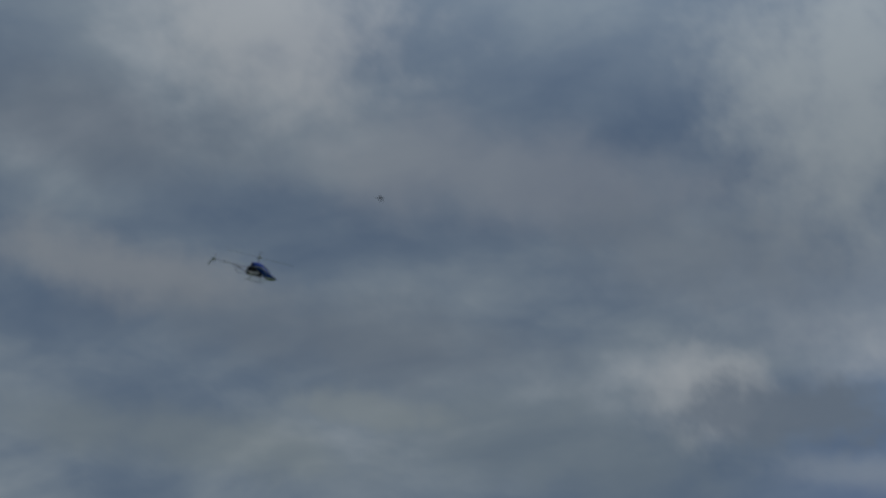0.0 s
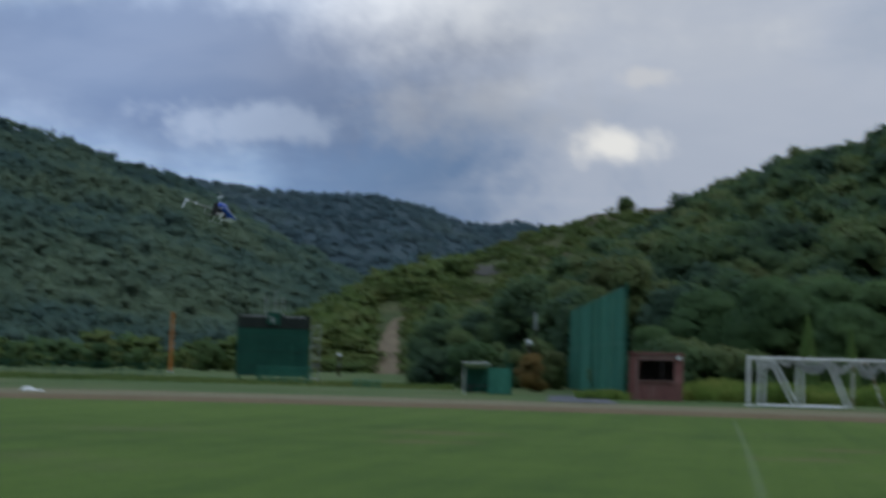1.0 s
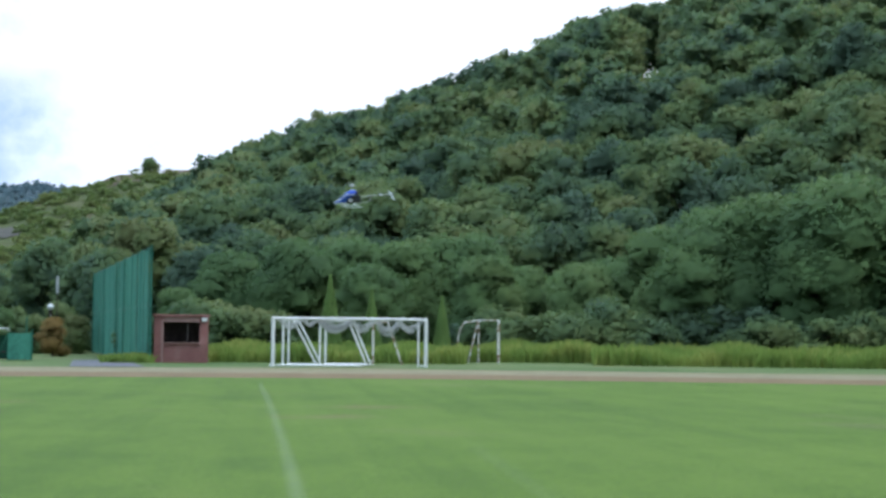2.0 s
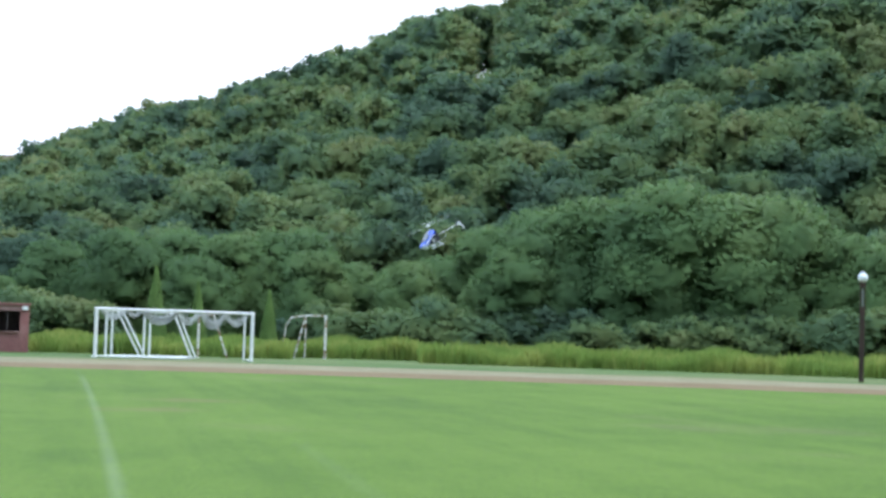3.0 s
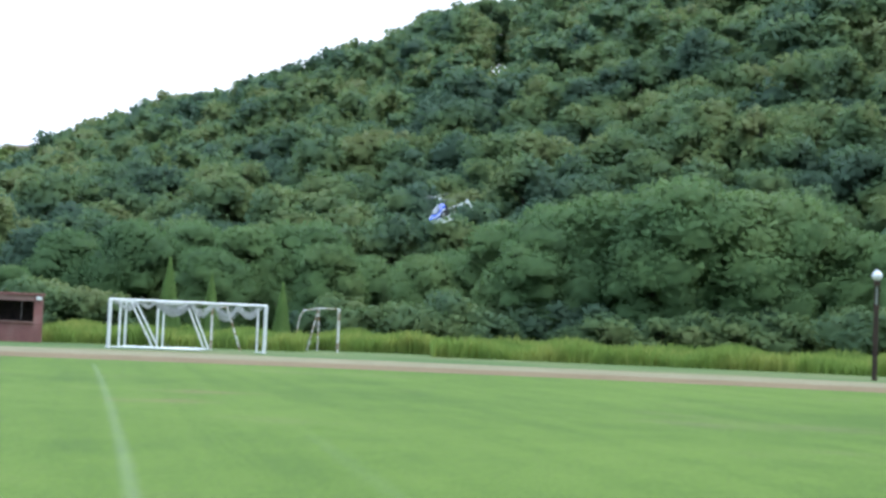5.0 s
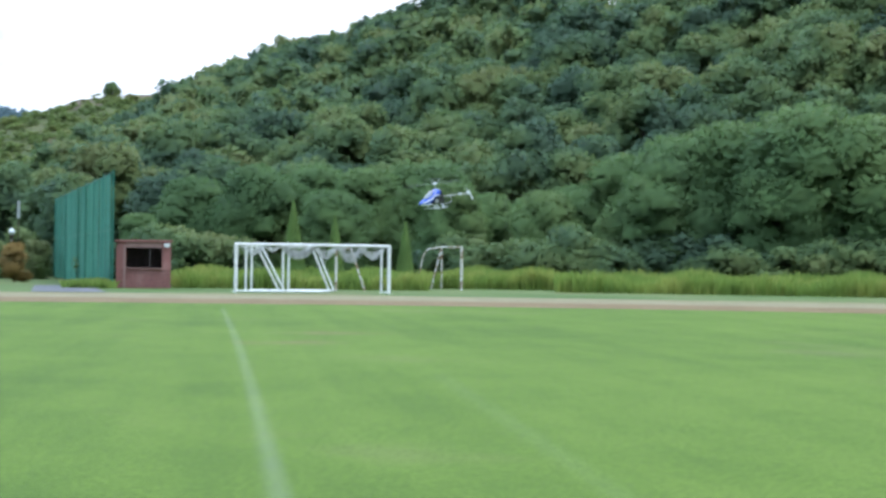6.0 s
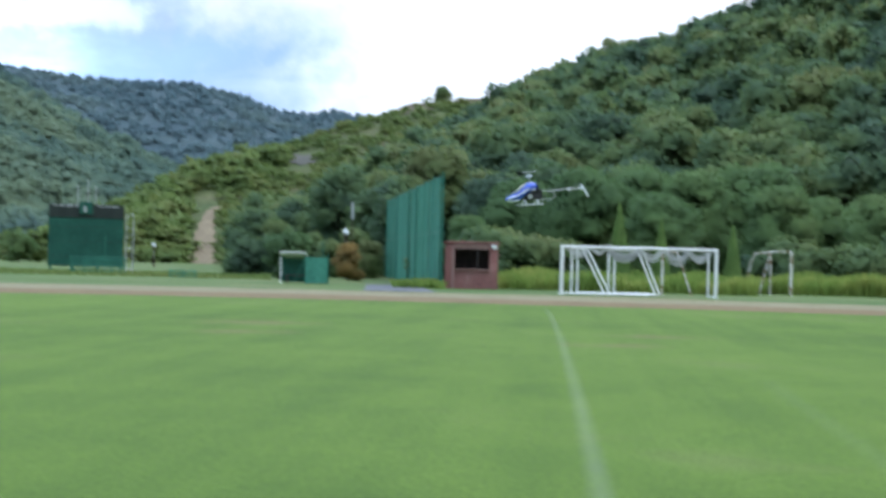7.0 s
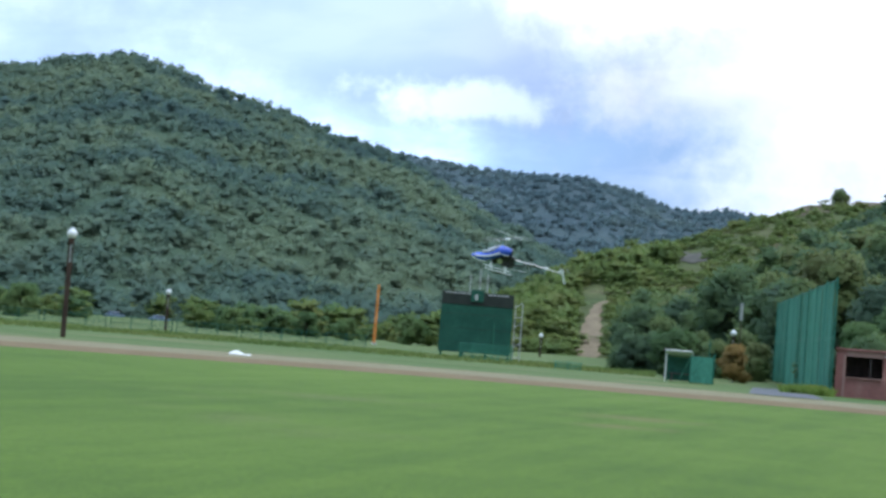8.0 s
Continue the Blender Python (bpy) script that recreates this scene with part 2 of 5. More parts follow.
def lawn_material():
    """Mown turf: broad mowing bands, mottled wear, worn bare patches and fine blades."""
    m = bpy.data.materials.new("mown_lawn")
    m.use_nodes = True
    nt = m.node_tree
    b = nt.nodes["Principled BSDF"]
    geo = nt.nodes.new("ShaderNodeTexCoord")

    def noise_at(scale, detail, stretch, rough=0.6):
        mp = nt.nodes.new("ShaderNodeMapping")
        mp.inputs["Scale"].default_value = stretch
        nt.links.new(geo.outputs["Object"], mp.inputs[0])
        n = node(nt, "ShaderNodeTexNoise", Scale=scale, Detail=detail, Roughness=rough)
        nt.links.new(mp.outputs[0], n.inputs["Vector"])
        return n.outputs["Fac"]
    bands = noise_at(0.09, 3, (0.8, 0.6, 1))
    mott = noise_at(0.9, 5, (1.0, 0.5, 1))
    streak = noise_at(1.0, 3, (1.1, 0.035, 1))
    grain = noise_at(22.0, 4, (1, 1, 1), 0.75)
    worn = noise_at(0.16, 4, (0.8, 0.7, 1))
    base = ramp(nt, maths(nt, "ADD", maths(nt, "ADD", maths(nt, "MULTIPLY", bands, 0.5), maths(nt, "MULTIPLY", mott, 0.25)), maths(nt, "MULTIPLY", streak, 0.25)),
                [(0.40, (0.060, 0.109, 0.0145)), (0.5, (0.080, 0.135, 0.018)), (0.60, (0.101, 0.158, 0.024))])
    bare = ramp(nt, worn, [(0.57, (0, 0, 0)), (0.74, (0.6, 0.6, 0.6))])
    c = blend(nt, bare, base, (0.135, 0.13, 0.06))
    # trodden patches
    for x, y, wide, deep in ((-6.35, 31.6, 1.3, 1.3), (-6.7, 36.0, 1.7, 1.6), (0.9, 30.3, 1.2, 1.2), (2.0, 34.5, 1.6, 1.0)):
        mp = nt.nodes.new("ShaderNodeMapping")
        mp.vector_type = "TEXTURE"
        mp.inputs["Location"].default_value = (x, y, 0)
        mp.inputs["Scale"].default_value = (wide, deep, 1)
        nt.links.new(geo.outputs["Object"], mp.inputs[0])
        away = nt.nodes.new("ShaderNodeVectorMath")
        away.operation = "LENGTH"
        nt.links.new(mp.outputs[0], away.inputs[0])
        edge = maths(nt, "ADD", away.outputs["Value"], maths(nt, "MULTIPLY", maths(nt, "SUBTRACT", mott, 0.5), 2.2))
        c = blend(nt, ramp(nt, edge, [(0.2, (0.6, 0.6, 0.6)), (1.1, (0, 0, 0))]), c, (0.150, 0.122, 0.055))
    g = ramp(nt, grain, [(0.3, (0.62, 0.66, 0.6)), (0.7, (1.32, 1.28, 1.3))])
    nt.links.new(blend(nt, 1.0, c, g, "MULTIPLY"), b.inputs["Base Color"])
    b.inputs["Roughness"].default_value = 0.85
    b.inputs["Specular IOR Level"].default_value = 0.12
    bp = node(nt, "ShaderNodeBump", Strength=0.5, Distance=0.03)
    nt.links.new(grain, bp.inputs["Height"])
    nt.links.new(bp.outputs[0], b.inputs["Normal"])
    return m


def faded_line_material(strength):
    """Chalk worn into turf: thin white dust, gone in places."""
    m = bpy.data.materials.new("faded_chalk")
    m.use_nodes = True
    nt = m.node_tree
    b = nt.nodes["Principled BSDF"]
    geo = nt.nodes.new("ShaderNodeTexCoord")
    n = node(nt, "ShaderNodeTexNoise", Scale=1.3, Detail=6.0, Roughness=0.7)
    n2 = node(nt, "ShaderNodeTexNoise", Scale=30.0, Detail=3.0, Roughness=0.7)
    for k in (n, n2):
        nt.links.new(geo.outputs["Object"], k.inputs["Vector"])
    f = maths(nt, "ADD", maths(nt, "MULTIPLY", n.outputs["Fac"], 0.65), maths(nt, "MULTIPLY", n2.outputs["Fac"], 0.35))
    across = nt.nodes.new("ShaderNodeSeparateXYZ")
    nt.links.new(geo.outputs["UV"], across.inputs[0])
    edge = ramp(nt, across.outputs[0], [(0.0, (0, 0, 0)), (0.42, (1, 1, 1)), (0.58, (1, 1, 1)), (1.0, (0, 0, 0))])
    worn = ramp(nt, f, [(0.34, (0.2 * strength,) * 3), (0.64, (strength,) * 3)])
    nt.links.new(blend(nt, 1.0, edge, worn, "MULTIPLY"), b.inputs["Alpha"])
    b.inputs["Base Color"].default_value = (0.50, 0.55, 0.44, 1)
    b.inputs["Roughness"].default_value = 0.9
    return m


LAWN = lawn_material()
CHALK = faded_line_material(0.125)
FAINT_CHALK = faded_line_material(0.032)
ROUGH_GRASS = surface("rough_grass", [(0.35, (0.068, 0.115, 0.034)), (0.5, (0.095, 0.138, 0.046)), (0.68, (0.145, 0.150, 0.066))], 0.10, 8.0, 0.9, bump=0.5, spec=0.1, objects=None)
TRACK_RED = surface("brown_cinder", [(0.35, (0.150, 0.102, 0.055)), (0.6, (0.188, 0.132, 0.074))], 0.5, 25.0, 0.9, bump=0.3, spec=0.1, objects=None)
TRACK_PALE = surface("pale_cinder", [(0.35, (0.182, 0.160, 0.092)), (0.6, (0.228, 0.200, 0.122))], 0.5, 25.0, 0.9, bump=0.3, spec=0.1, objects=None)
ASPHALT = surface("grey_asphalt", [(0.35, (0.085, 0.088, 0.098)), (0.65, (0.12, 0.122, 0.13))], 0.7, 30.0, 0.85, objects=None)
FLOOR = surface("woodland_floor", [(0.35, (0.06, 0.105, 0.045)), (0.65, (0.09, 0.15, 0.06))], 0.2, 3.0, 0.95, bump=0.4, spec=0.1, objects=None)
LEAF_CYPRESS = foliage("cypress_leaves", [(0.35, (0.150, 0.250, 0.074)), (0.65, (0.188, 0.294, 0.086))], 0.5)
LEAF_OLIVE = foliage("olive_scrub", [(0.32, (0.114, 0.174, 0.052)), (0.5, (0.149, 0.208, 0.062)), (0.68, (0.188, 0.218, 0.070))])
# mountain undergrowth, its green shifted to blue to stand for haze
HILL_HAZE_FLOOR = surface("hazed_hill_undergrowth", [(0.32, (0.036, 0.064, 0.050)), (0.48, (0.052, 0.088, 0.057)), (0.64, (0.080, 0.112, 0.062))], 0.016, 0.5, 0.95, bump=0.8, spec=0.1, objects=None, gap=1.5)
SPUR = surface("dry_slope_grass", [(0.36, (0.066, 0.090, 0.034)), (0.50, (0.088, 0.100, 0.040)), (0.62, (0.104, 0.096, 0.048)), (0.74, (0.104, 0.080, 0.054))], 0.06, 0.5, 0.95, bump=0.6, spec=0.1, objects=None, gap=0.6)
# the ridge floor's blue is distance haze put into its colour
FAR_HAZE_FLOOR = surface("hazed_far_undergrowth", [(0.35, (0.046, 0.074, 0.088)), (0.65, (0.062, 0.092, 0.098))], 0.01, 0.2, 0.95, bump=0.6, spec=0.1, objects=None, gap=2.0)
EARTH = surface("bare_earth", [(0.35, (0.155, 0.115, 0.068)), (0.65, (0.210, 0.160, 0.098))], 0.2, 2.0, 0.95, objects=None)
BROWN_SOIL = surface("reddish_soil", [(0.35, (0.078, 0.064, 0.036)), (0.65, (0.112, 0.080, 0.052))], 0.15, 1.2, 0.95, objects=None)
GREY_SOIL = surface("greyish_soil", [(0.35, (0.070, 0.068, 0.052)), (0.65, (0.094, 0.082, 0.070))], 0.15, 1.2, 0.95, objects=None)
# leaf tones hold extra blue in place of haze over the slope
LEAF = foliage("broad_leaves", [(0.36, (0.066, 0.116, 0.072)), (0.44, (0.085, 0.145, 0.071)), (0.52, (0.113, 0.177, 0.071)), (0.60, (0.145, 0.197, 0.073)), (0.70, (0.164, 0.192, 0.077))])
LEAF_LIGHT = foliage("light_leaves", [(0.32, (0.079, 0.146, 0.060)), (0.5, (0.107, 0.185, 0.068)), (0.68, (0.148, 0.218, 0.078))])
# mountain leaves with the air's haze mixed in as blue
LEAF_HILL_HAZE = foliage("hazed_hill_leaves", [(0.30, (0.073, 0.130, 0.122)), (0.46, (0.108, 0.175, 0.134)), (0.62, (0.166, 0.228, 0.142))], 0.016, 0.12, 0.2)
# pale blue-green here paints haze onto the distant woods
LEAF_FAR_HAZE = foliage("hazed_far_leaves", [(0.30, (0.092, 0.150, 0.172)), (0.5, (0.112, 0.176, 0.194)), (0.66, (0.142, 0.204, 0.196))], 0.006, 0.05, 0.2)
LEAF_RUST = foliage("rust_leaves", [(0.35, (0.23, 0.165, 0.06)), (0.6, (0.32, 0.215, 0.075))], 0.5)
WEED = foliage("meadow_grass", [(0.32, (0.168, 0.259, 0.061)), (0.5, (0.224, 0.314, 0.073)), (0.66, (0.314, 0.347, 0.094))], 0.3, 1.2, 0.2)
BARK = surface("bark", [(0.35, (0.05, 0.04, 0.03)), (0.65, (0.10, 0.08, 0.06))], 4, 30, 0.95)
WHITE = surface("white_paint", [(0.35, (0.74, 0.75, 0.74)), (0.6, (0.82, 0.82, 0.80))], 2.5, 30, 0.45, fine_amount=0.08, bump=0.05, objects=0.05)
RUSTY = surface("flaking_white_paint", [(0.40, (0.24, 0.13, 0.075)), (0.46, (0.46, 0.38, 0.29)), (0.52, (0.74, 0.72, 0.67))], 3.5, 30, 0.7)
NETTING = surface("goal_netting", [(0.35, (0.5, 0.51, 0.5)), (0.65, (0.66, 0.67, 0.66))], 3, 40, 0.8)
GREEN_NET = surface("green_net_cloth", [(0.35, (0.040, 0.192, 0.138)), (0.65, (0.070, 0.280, 0.200))], 0.7, 20, 0.8, stretch=(1, 1, 0.3))
GREEN_POST = surface("green_steel", [(0.35, (0.02, 0.14, 0.09)), (0.65, (0.035, 0.18, 0.12))], 2, 20, 0.5)
GREEN_PANEL = surface("dark_green_boarding", [(0.35, (0.009, 0.075, 0.052)), (0.65, (0.018, 0.111, 0.075))], 0.6, 12, 0.6)
BLACK_PANEL = surface("black_boarding", [(0.35, (0.016, 0.024, 0.021)), (0.65, (0.035, 0.045, 0.039))], 0.8, 15, 0.6)
PINK = surface("faded_red_boarding", [(0.35, (0.28, 0.112, 0.104)), (0.55, (0.34, 0.146, 0.132)), (0.7, (0.39, 0.19, 0.172))], 1.3, 20, 0.7, stretch=(1, 1, 0.4))
PINK_PALE = surface("pale_red_boarding", [(0.35, (0.36, 0.20, 0.18)), (0.65, (0.43, 0.26, 0.23))], 1.5, 20, 0.7)
DARK = surface("dark_interior", [(0.35, (0.06, 0.05, 0.048)), (0.65, (0.10, 0.082, 0.078))], 2, 15, 0.8)
GLOBE = surface("lamp_glass", [(0.35, (0.66, 0.70, 0.72)), (0.6, (0.82, 0.84, 0.84))], 6, 30, 0.2, spec=0.6, bump=0.0)
BROWN_POLE = surface("brown_timber", [(0.35, (0.035, 0.022, 0.016)), (0.65, (0.07, 0.045, 0.032))], 2, 25, 0.7, stretch=(3, 3, 0.5))
STEEL = surface("galvanised_steel", [(0.35, (0.42, 0.44, 0.44)), (0.65, (0.55, 0.56, 0.56))], 3, 30, 0.45, 0.4)
ORANGE = surface("orange_paint", [(0.35, (0.62, 0.20, 0.045)), (0.65, (0.75, 0.28, 0.07))], 0.8, 20, 0.6)
CLOTH = surface("white_cloth", [(0.35, (0.7, 0.7, 0.68)), (0.65, (0.82, 0.82, 0.8))], 4, 40, 0.8)
BLUE = surface("blue_gloss", [(0.35, (0.030, 0.085, 0.52)), (0.65, (0.045, 0.115, 0.62))], 3, 40, 0.22, spec=0.6, fine_amount=0.06, bump=0.0)
SILVER = surface("white_gloss", [(0.35, (0.70, 0.73, 0.80)), (0.65, (0.80, 0.82, 0.86))], 4, 40, 0.25, spec=0.6, fine_amount=0.05, bump=0.0)
SMOKE = surface("smoked_screen", [(0.35, (0.05, 0.07, 0.11)), (0.65, (0.08, 0.10, 0.15))], 3, 40, 0.05, spec=1.0, fine_amount=0.05, bump=0.0)
CARBON = surface("black_carbon", [(0.35, (0.015, 0.015, 0.017)), (0.65, (0.03, 0.03, 0.032))], 20, 120, 0.4)
SPIN = surface("pale_blade", [(0.35, (0.68, 0.69, 0.70)), (0.65, (0.78, 0.79, 0.80))], 10, 60, 0.5)
SPIN.node_tree.nodes["Principled BSDF"].inputs["Alpha"].default_value = 0.15
ALLOY = surface("alloy", [(0.35, (0.5, 0.5, 0.5)), (0.65, (0.66, 0.66, 0.66))], 20, 90, 0.3, 0.9)
CAR_BLUE = surface("car_paint", [(0.35, (0.10, 0.16, 0.26)), (0.65, (0.13, 0.2, 0.3))], 2, 20, 0.3, spec=0.6)
TYRE = surface("tyre_rubber", [(0.35, (0.015, 0.015, 0.015)), (0.65, (0.03, 0.03, 0.03))], 6, 40, 0.9)

# ---- mesh helpers ----


def mesh_from(name, verts, faces, material, smooth=False, normals=None):
    """A mesh from arrays of vertices and of equal-sized faces."""
    me = bpy.data.meshes.new(name)
    v, f = np.asarray(verts, dtype=np.float32), np.asarray(faces, dtype=np.int32)
    me.vertices.add(len(v))
    me.vertices.foreach_set("co", v.ravel())
    me.loops.add(f.size)
    me.loops.foreach_set("vertex_index", f.ravel())
    me.polygons.add(len(f))
    me.polygons.foreach_set("loop_start", np.arange(0, f.size, f.shape[1], dtype=np.int32))
    me.polygons.foreach_set("use_smooth", np.full(len(f), smooth, dtype=bool))
    me.update(calc_edges=True)
    me.validate()
    if normals is not None:
        me.polygons.foreach_set("use_smooth", np.ones(len(me.polygons), dtype=bool))
        me.normals_split_custom_set_from_vertices(normals.tolist())
    me.materials.append(material)
    return me


def part(name, bm, material, parent=None, label="", smooth=False):
    me = bpy.data.meshes.new(name)
    bmesh.ops.recalc_face_normals(bm, faces=bm.faces)
    bm.to_mesh(me)
    bm.free()
    me.materials.append(material)
    if smooth:
        me.polygons.foreach_set("use_smooth", np.ones(len(me.polygons), dtype=bool))
    ob = new(name, me)
    ob.parent = parent
    return tagged(ob, label)


def empty(name, m, label, category, group="", kind=""):
    ob = new(name)
    ob.empty_display_size = 0.2
    ob.matrix_world = m
    return tagged(ob, label, category, group, kind)


def box(bm, size, at, bevel=0.0, turn=(0, 0, 0)):
    m = pose(*at, *turn) @ Matrix.Diagonal((*size, 1))
    made = bmesh.ops.create_cube(bm, size=1, matrix=m)
    if bevel:
        edges = list({e for v in made["verts"] for e in v.link_edges})
        bmesh.ops.bevel(bm, geom=edges, offset=bevel, segments=2, affect="EDGES", profile=0.5)
    return bm


def tube(bm, a, b, r1, r2=None, seg=10):
    a, b = Vector(a), Vector(b)
    d = b - a
    m = Matrix.Translation((a + b) / 2) @ d.to_track_quat("Z", "Y").to_matrix().to_4x4()
    bmesh.ops.create_cone(bm, cap_ends=True, segments=seg, radius1=r1, radius2=r1 if r2 is None else r2, depth=d.length, matrix=m)
    return bm


def path_tube(bm, points, r, seg=8):
    for a, b in zip(points, points[1:]):
        tube(bm, a, b, r, None, seg)
    for p in points[1:-1]:
        bmesh.ops.create_uvsphere(bm, u_segments=seg, v_segments=6, radius=r, matrix=Matrix.Translation(p))
    return bm


def at(az, d, z=0.0):
    a = radians(az)
    return Vector((-math.sin(a) * d, math.cos(a) * d, z))


def interp(x, table):
    xs, ys = zip(*sorted(table))
    return float(np.interp(x, xs, ys))


# ---- ground, track and lawn ----


def ring(name, inner, outer, z, material, label, steps=192, thick=0.0):
    """A flat ring round the middle of the field; radii are functions of the bearing."""
    bm = bmesh.new()
    rows = []
    for i in range(steps):
        a = 360 * i / steps - 180
        rows.append([bm.verts.new(at(a, r(a), z)) for r in (inner, outer)])
    for i in range(steps):
        p, q = rows[i], rows[(i + 1) % steps]
        if inner(0) > 0:
            bm.faces.new((p[0], q[0], q[1], p[1]))
    ob = part(name, bm, material)
    return tagged(ob, label, name.replace("_", " "), kind="structure")


def track_in(a):
    return 57.5 + 0.5 * math.sin(radians(3 * a)) - 4.5 * max(0.0, min(1.0, (a - 18) / 20))


def track_mid(a):
    return track_in(a) + 7.5


def track_out(a):
    return track_in(a) + 17.0


bm = bmesh.new()
centre = bm.verts.new((0, 0, 0))
loops = []
for r in (20, 60, 80, 120, 200, 400, 900, 2000, 4500):
    loops.append([bm.verts.new(at(360 * i / 96, r, 0)) for i in range(96)])
for i in range(96):
    bm.faces.new((centre, loops[0][i], loops[0][(i + 1) % 96]))
    for p, q in zip(loops, loops[1:]):
        bm.faces.new((p[i], q[i], q[(i + 1) % 96], p[(i + 1) % 96]))
tagged(part("ground", bm, ROUGH_GRASS), "rough green grassland reaching the hills", "ground", kind="structure")

bm = bmesh.new()
rim = [bm.verts.new(at(360 * i / 192 - 180, track_in(360 * i / 192 - 180), 0.03)) for i in range(192)]
hub = bm.verts.new((0, 0, 0.03))
for i in range(192):
    bm.faces.new((hub, rim[i], rim[(i + 1) % 192]))
tagged(part("lawn", bm, LAWN), "mown green sports lawn with worn patches", "lawn", kind="structure")
ring("running_track", track_in, track_mid, 0.022, TRACK_RED, "reddish brown cinder running track")
ring("track_verge", track_mid, track_out, 0.016, TRACK_PALE, "pale sandy outer lane of the track")


def chalk(points, width, material=CHALK):
    """A strip of chalk; its UV runs from 0 to 1 across it, for the soft edges."""
    bm = bmesh.new()
    uv = bm.loops.layers.uv.new("across")
    left, right = [], []
    n = len(points)
    for i, p in enumerate(points):
        d = (Vector(points[min(i + 1, n - 1)]) - Vector(points[max(i - 1, 0)])).normalized()
        s = Vector((-d.y, d.x)) * width / 2
        left.append(bm.verts.new((p[0] + s.x, p[1] + s.y, 0.036)))
        right.append(bm.verts.new((p[0] - s.x, p[1] - s.y, 0.036)))
    for i in range(n - 1):
        f = bm.faces.new((left[i], left[i + 1], right[i + 1], right[i]))
        for corner, u in zip(f.loops, (0, 0, 1, 1)):
            corner[uv].uv = (u, i / n)
    tagged(part("field_line", bm, material), "faded white chalk line across the lawn", "field line", kind="structure")


chalk([(0.28 - 0.0121 * (y - 11.5) - 0.000219 * (y - 11.5) * (y - 28), y) for y in range(3, 52)], 0.24)
chalk([(2.45 + 0.02 * (y - 10), y) for y in range(7, 23)], 0.34, FAINT_CHALK)
chalk([(10.0 + 9.1 * math.cos(radians(a)), 36.0 + 9.1 * math.sin(radians(a))) for a in range(230, 300, 4)], 0.3, FAINT_CHALK)
chalk([(-11.0 + 9.1 * math.cos(radians(a)), 44.0 + 9.1 * math.sin(radians(a))) for a in range(205, 250, 4)], 0.24, FAINT_CHALK)

# the asphalt drive that meets the track beside the booth
bm = bmesh.new()
corners = [at(4.3, 76), at(6.8, 76), at(6.7, 94), at(5.0, 96)]
bm.faces.new([bm.verts.new((p.x, p.y, 0.021)) for p in corners])
tagged(part("drive", bm, ASPHALT), "grey asphalt drive meeting the track", "drive", kind="structure")

# ---- hills ----
CANOPY = 8.0
NEAR_RIDGE = [(14, 0.0), (12.5, 0.1), (11, 0.5), (9.5, 1.0), (8, 1.9), (6.5, 3.2), (5.4, 4.2), (4.3, 4.9), (3.1, 5.4), (1.9, 5.92), (0.8, 6.43), (-0.4, 6.95), (-1.1, 7.35), (-2.3, 7.6), (-3.5, 7.8), (-4.2, 8.25),
              (-5.2, 8.65), (-6.2, 8.85), (-6.9, 9.25), (-8.2, 9.65), (-9.7, 10.4), (-10.8, 11.2), (-13, 11.45), (-14, 12.1), (-16, 12.6), (-20, 13.6), (-26, 14.6), (-34, 15.5), (-60, 15)]
NEAR_FAR = [(14, 240), (9, 300), (5, 330), (0, 300), (-5, 265), (-10, 245), (-20, 235), (-60, 235)]
NEAR_FOOT = [(14, 190), (9, 150), (4, 132), (-10, 126), (-30, 120), (-60, 120)]
SPUR_RIDGE = [(19, 0.0), (17, 0.7), (15.2, 1.5), (13.6, 2.4), (12.6, 3.0), (11.3, 3.35), (9.8, 3.75), (8.1, 4.45), (6.9, 4.9), (5.9, 5.22), (5, 5.55), (4.3, 5.62), (3.1, 5.66), (2, 5.7), (0, 4.5)]
LEFT_RIDGE = [(9.5, 0.0), (11.5, 1.6), (13, 2.7), (14.5, 3.5), (16.5, 4.4), (18.5, 5.5), (19.8, 6.12), (21.4, 6.5), (22.6, 6.88), (23.8, 7.25), (25, 7.5), (26.4, 7.97), (27.4, 8.33), (28.2, 8.5), (29.3, 8.52), (30.5, 8.35),
              (31.6, 7.9), (32.9, 7.7), (33.6, 7.75), (34.6, 8.1), (35.6, 8.45), (36.6, 8.6), (37.5, 8.8), (38.6, 8.9), (39.5, 8.65), (40.4, 8.2), (41.3, 7.6), (42.2, 7.25), (43.1, 7.0), (44, 6.65), (45, 6.5), (46, 6.4), (47.9, 6.3),
              (50.3, 6.5), (52, 6.4), (53.5, 6.6), (55, 6.7), (57.4, 6.6), (62, 6.8), (75, 8)]
FAR_RIDGE = [(26, 5.0), (22, 5.7), (19.3, 6.18), (18.3, 6.05), (16.9, 5.93), (15.5, 5.8), (14.3, 5.82), (13.2, 5.87), (12.2, 5.74), (11, 5.4), (9.8, 5.0), (8.9, 4.93), (7.9, 5.03), (6.8, 4.9), (5, 4.2), (2, 3.5)]


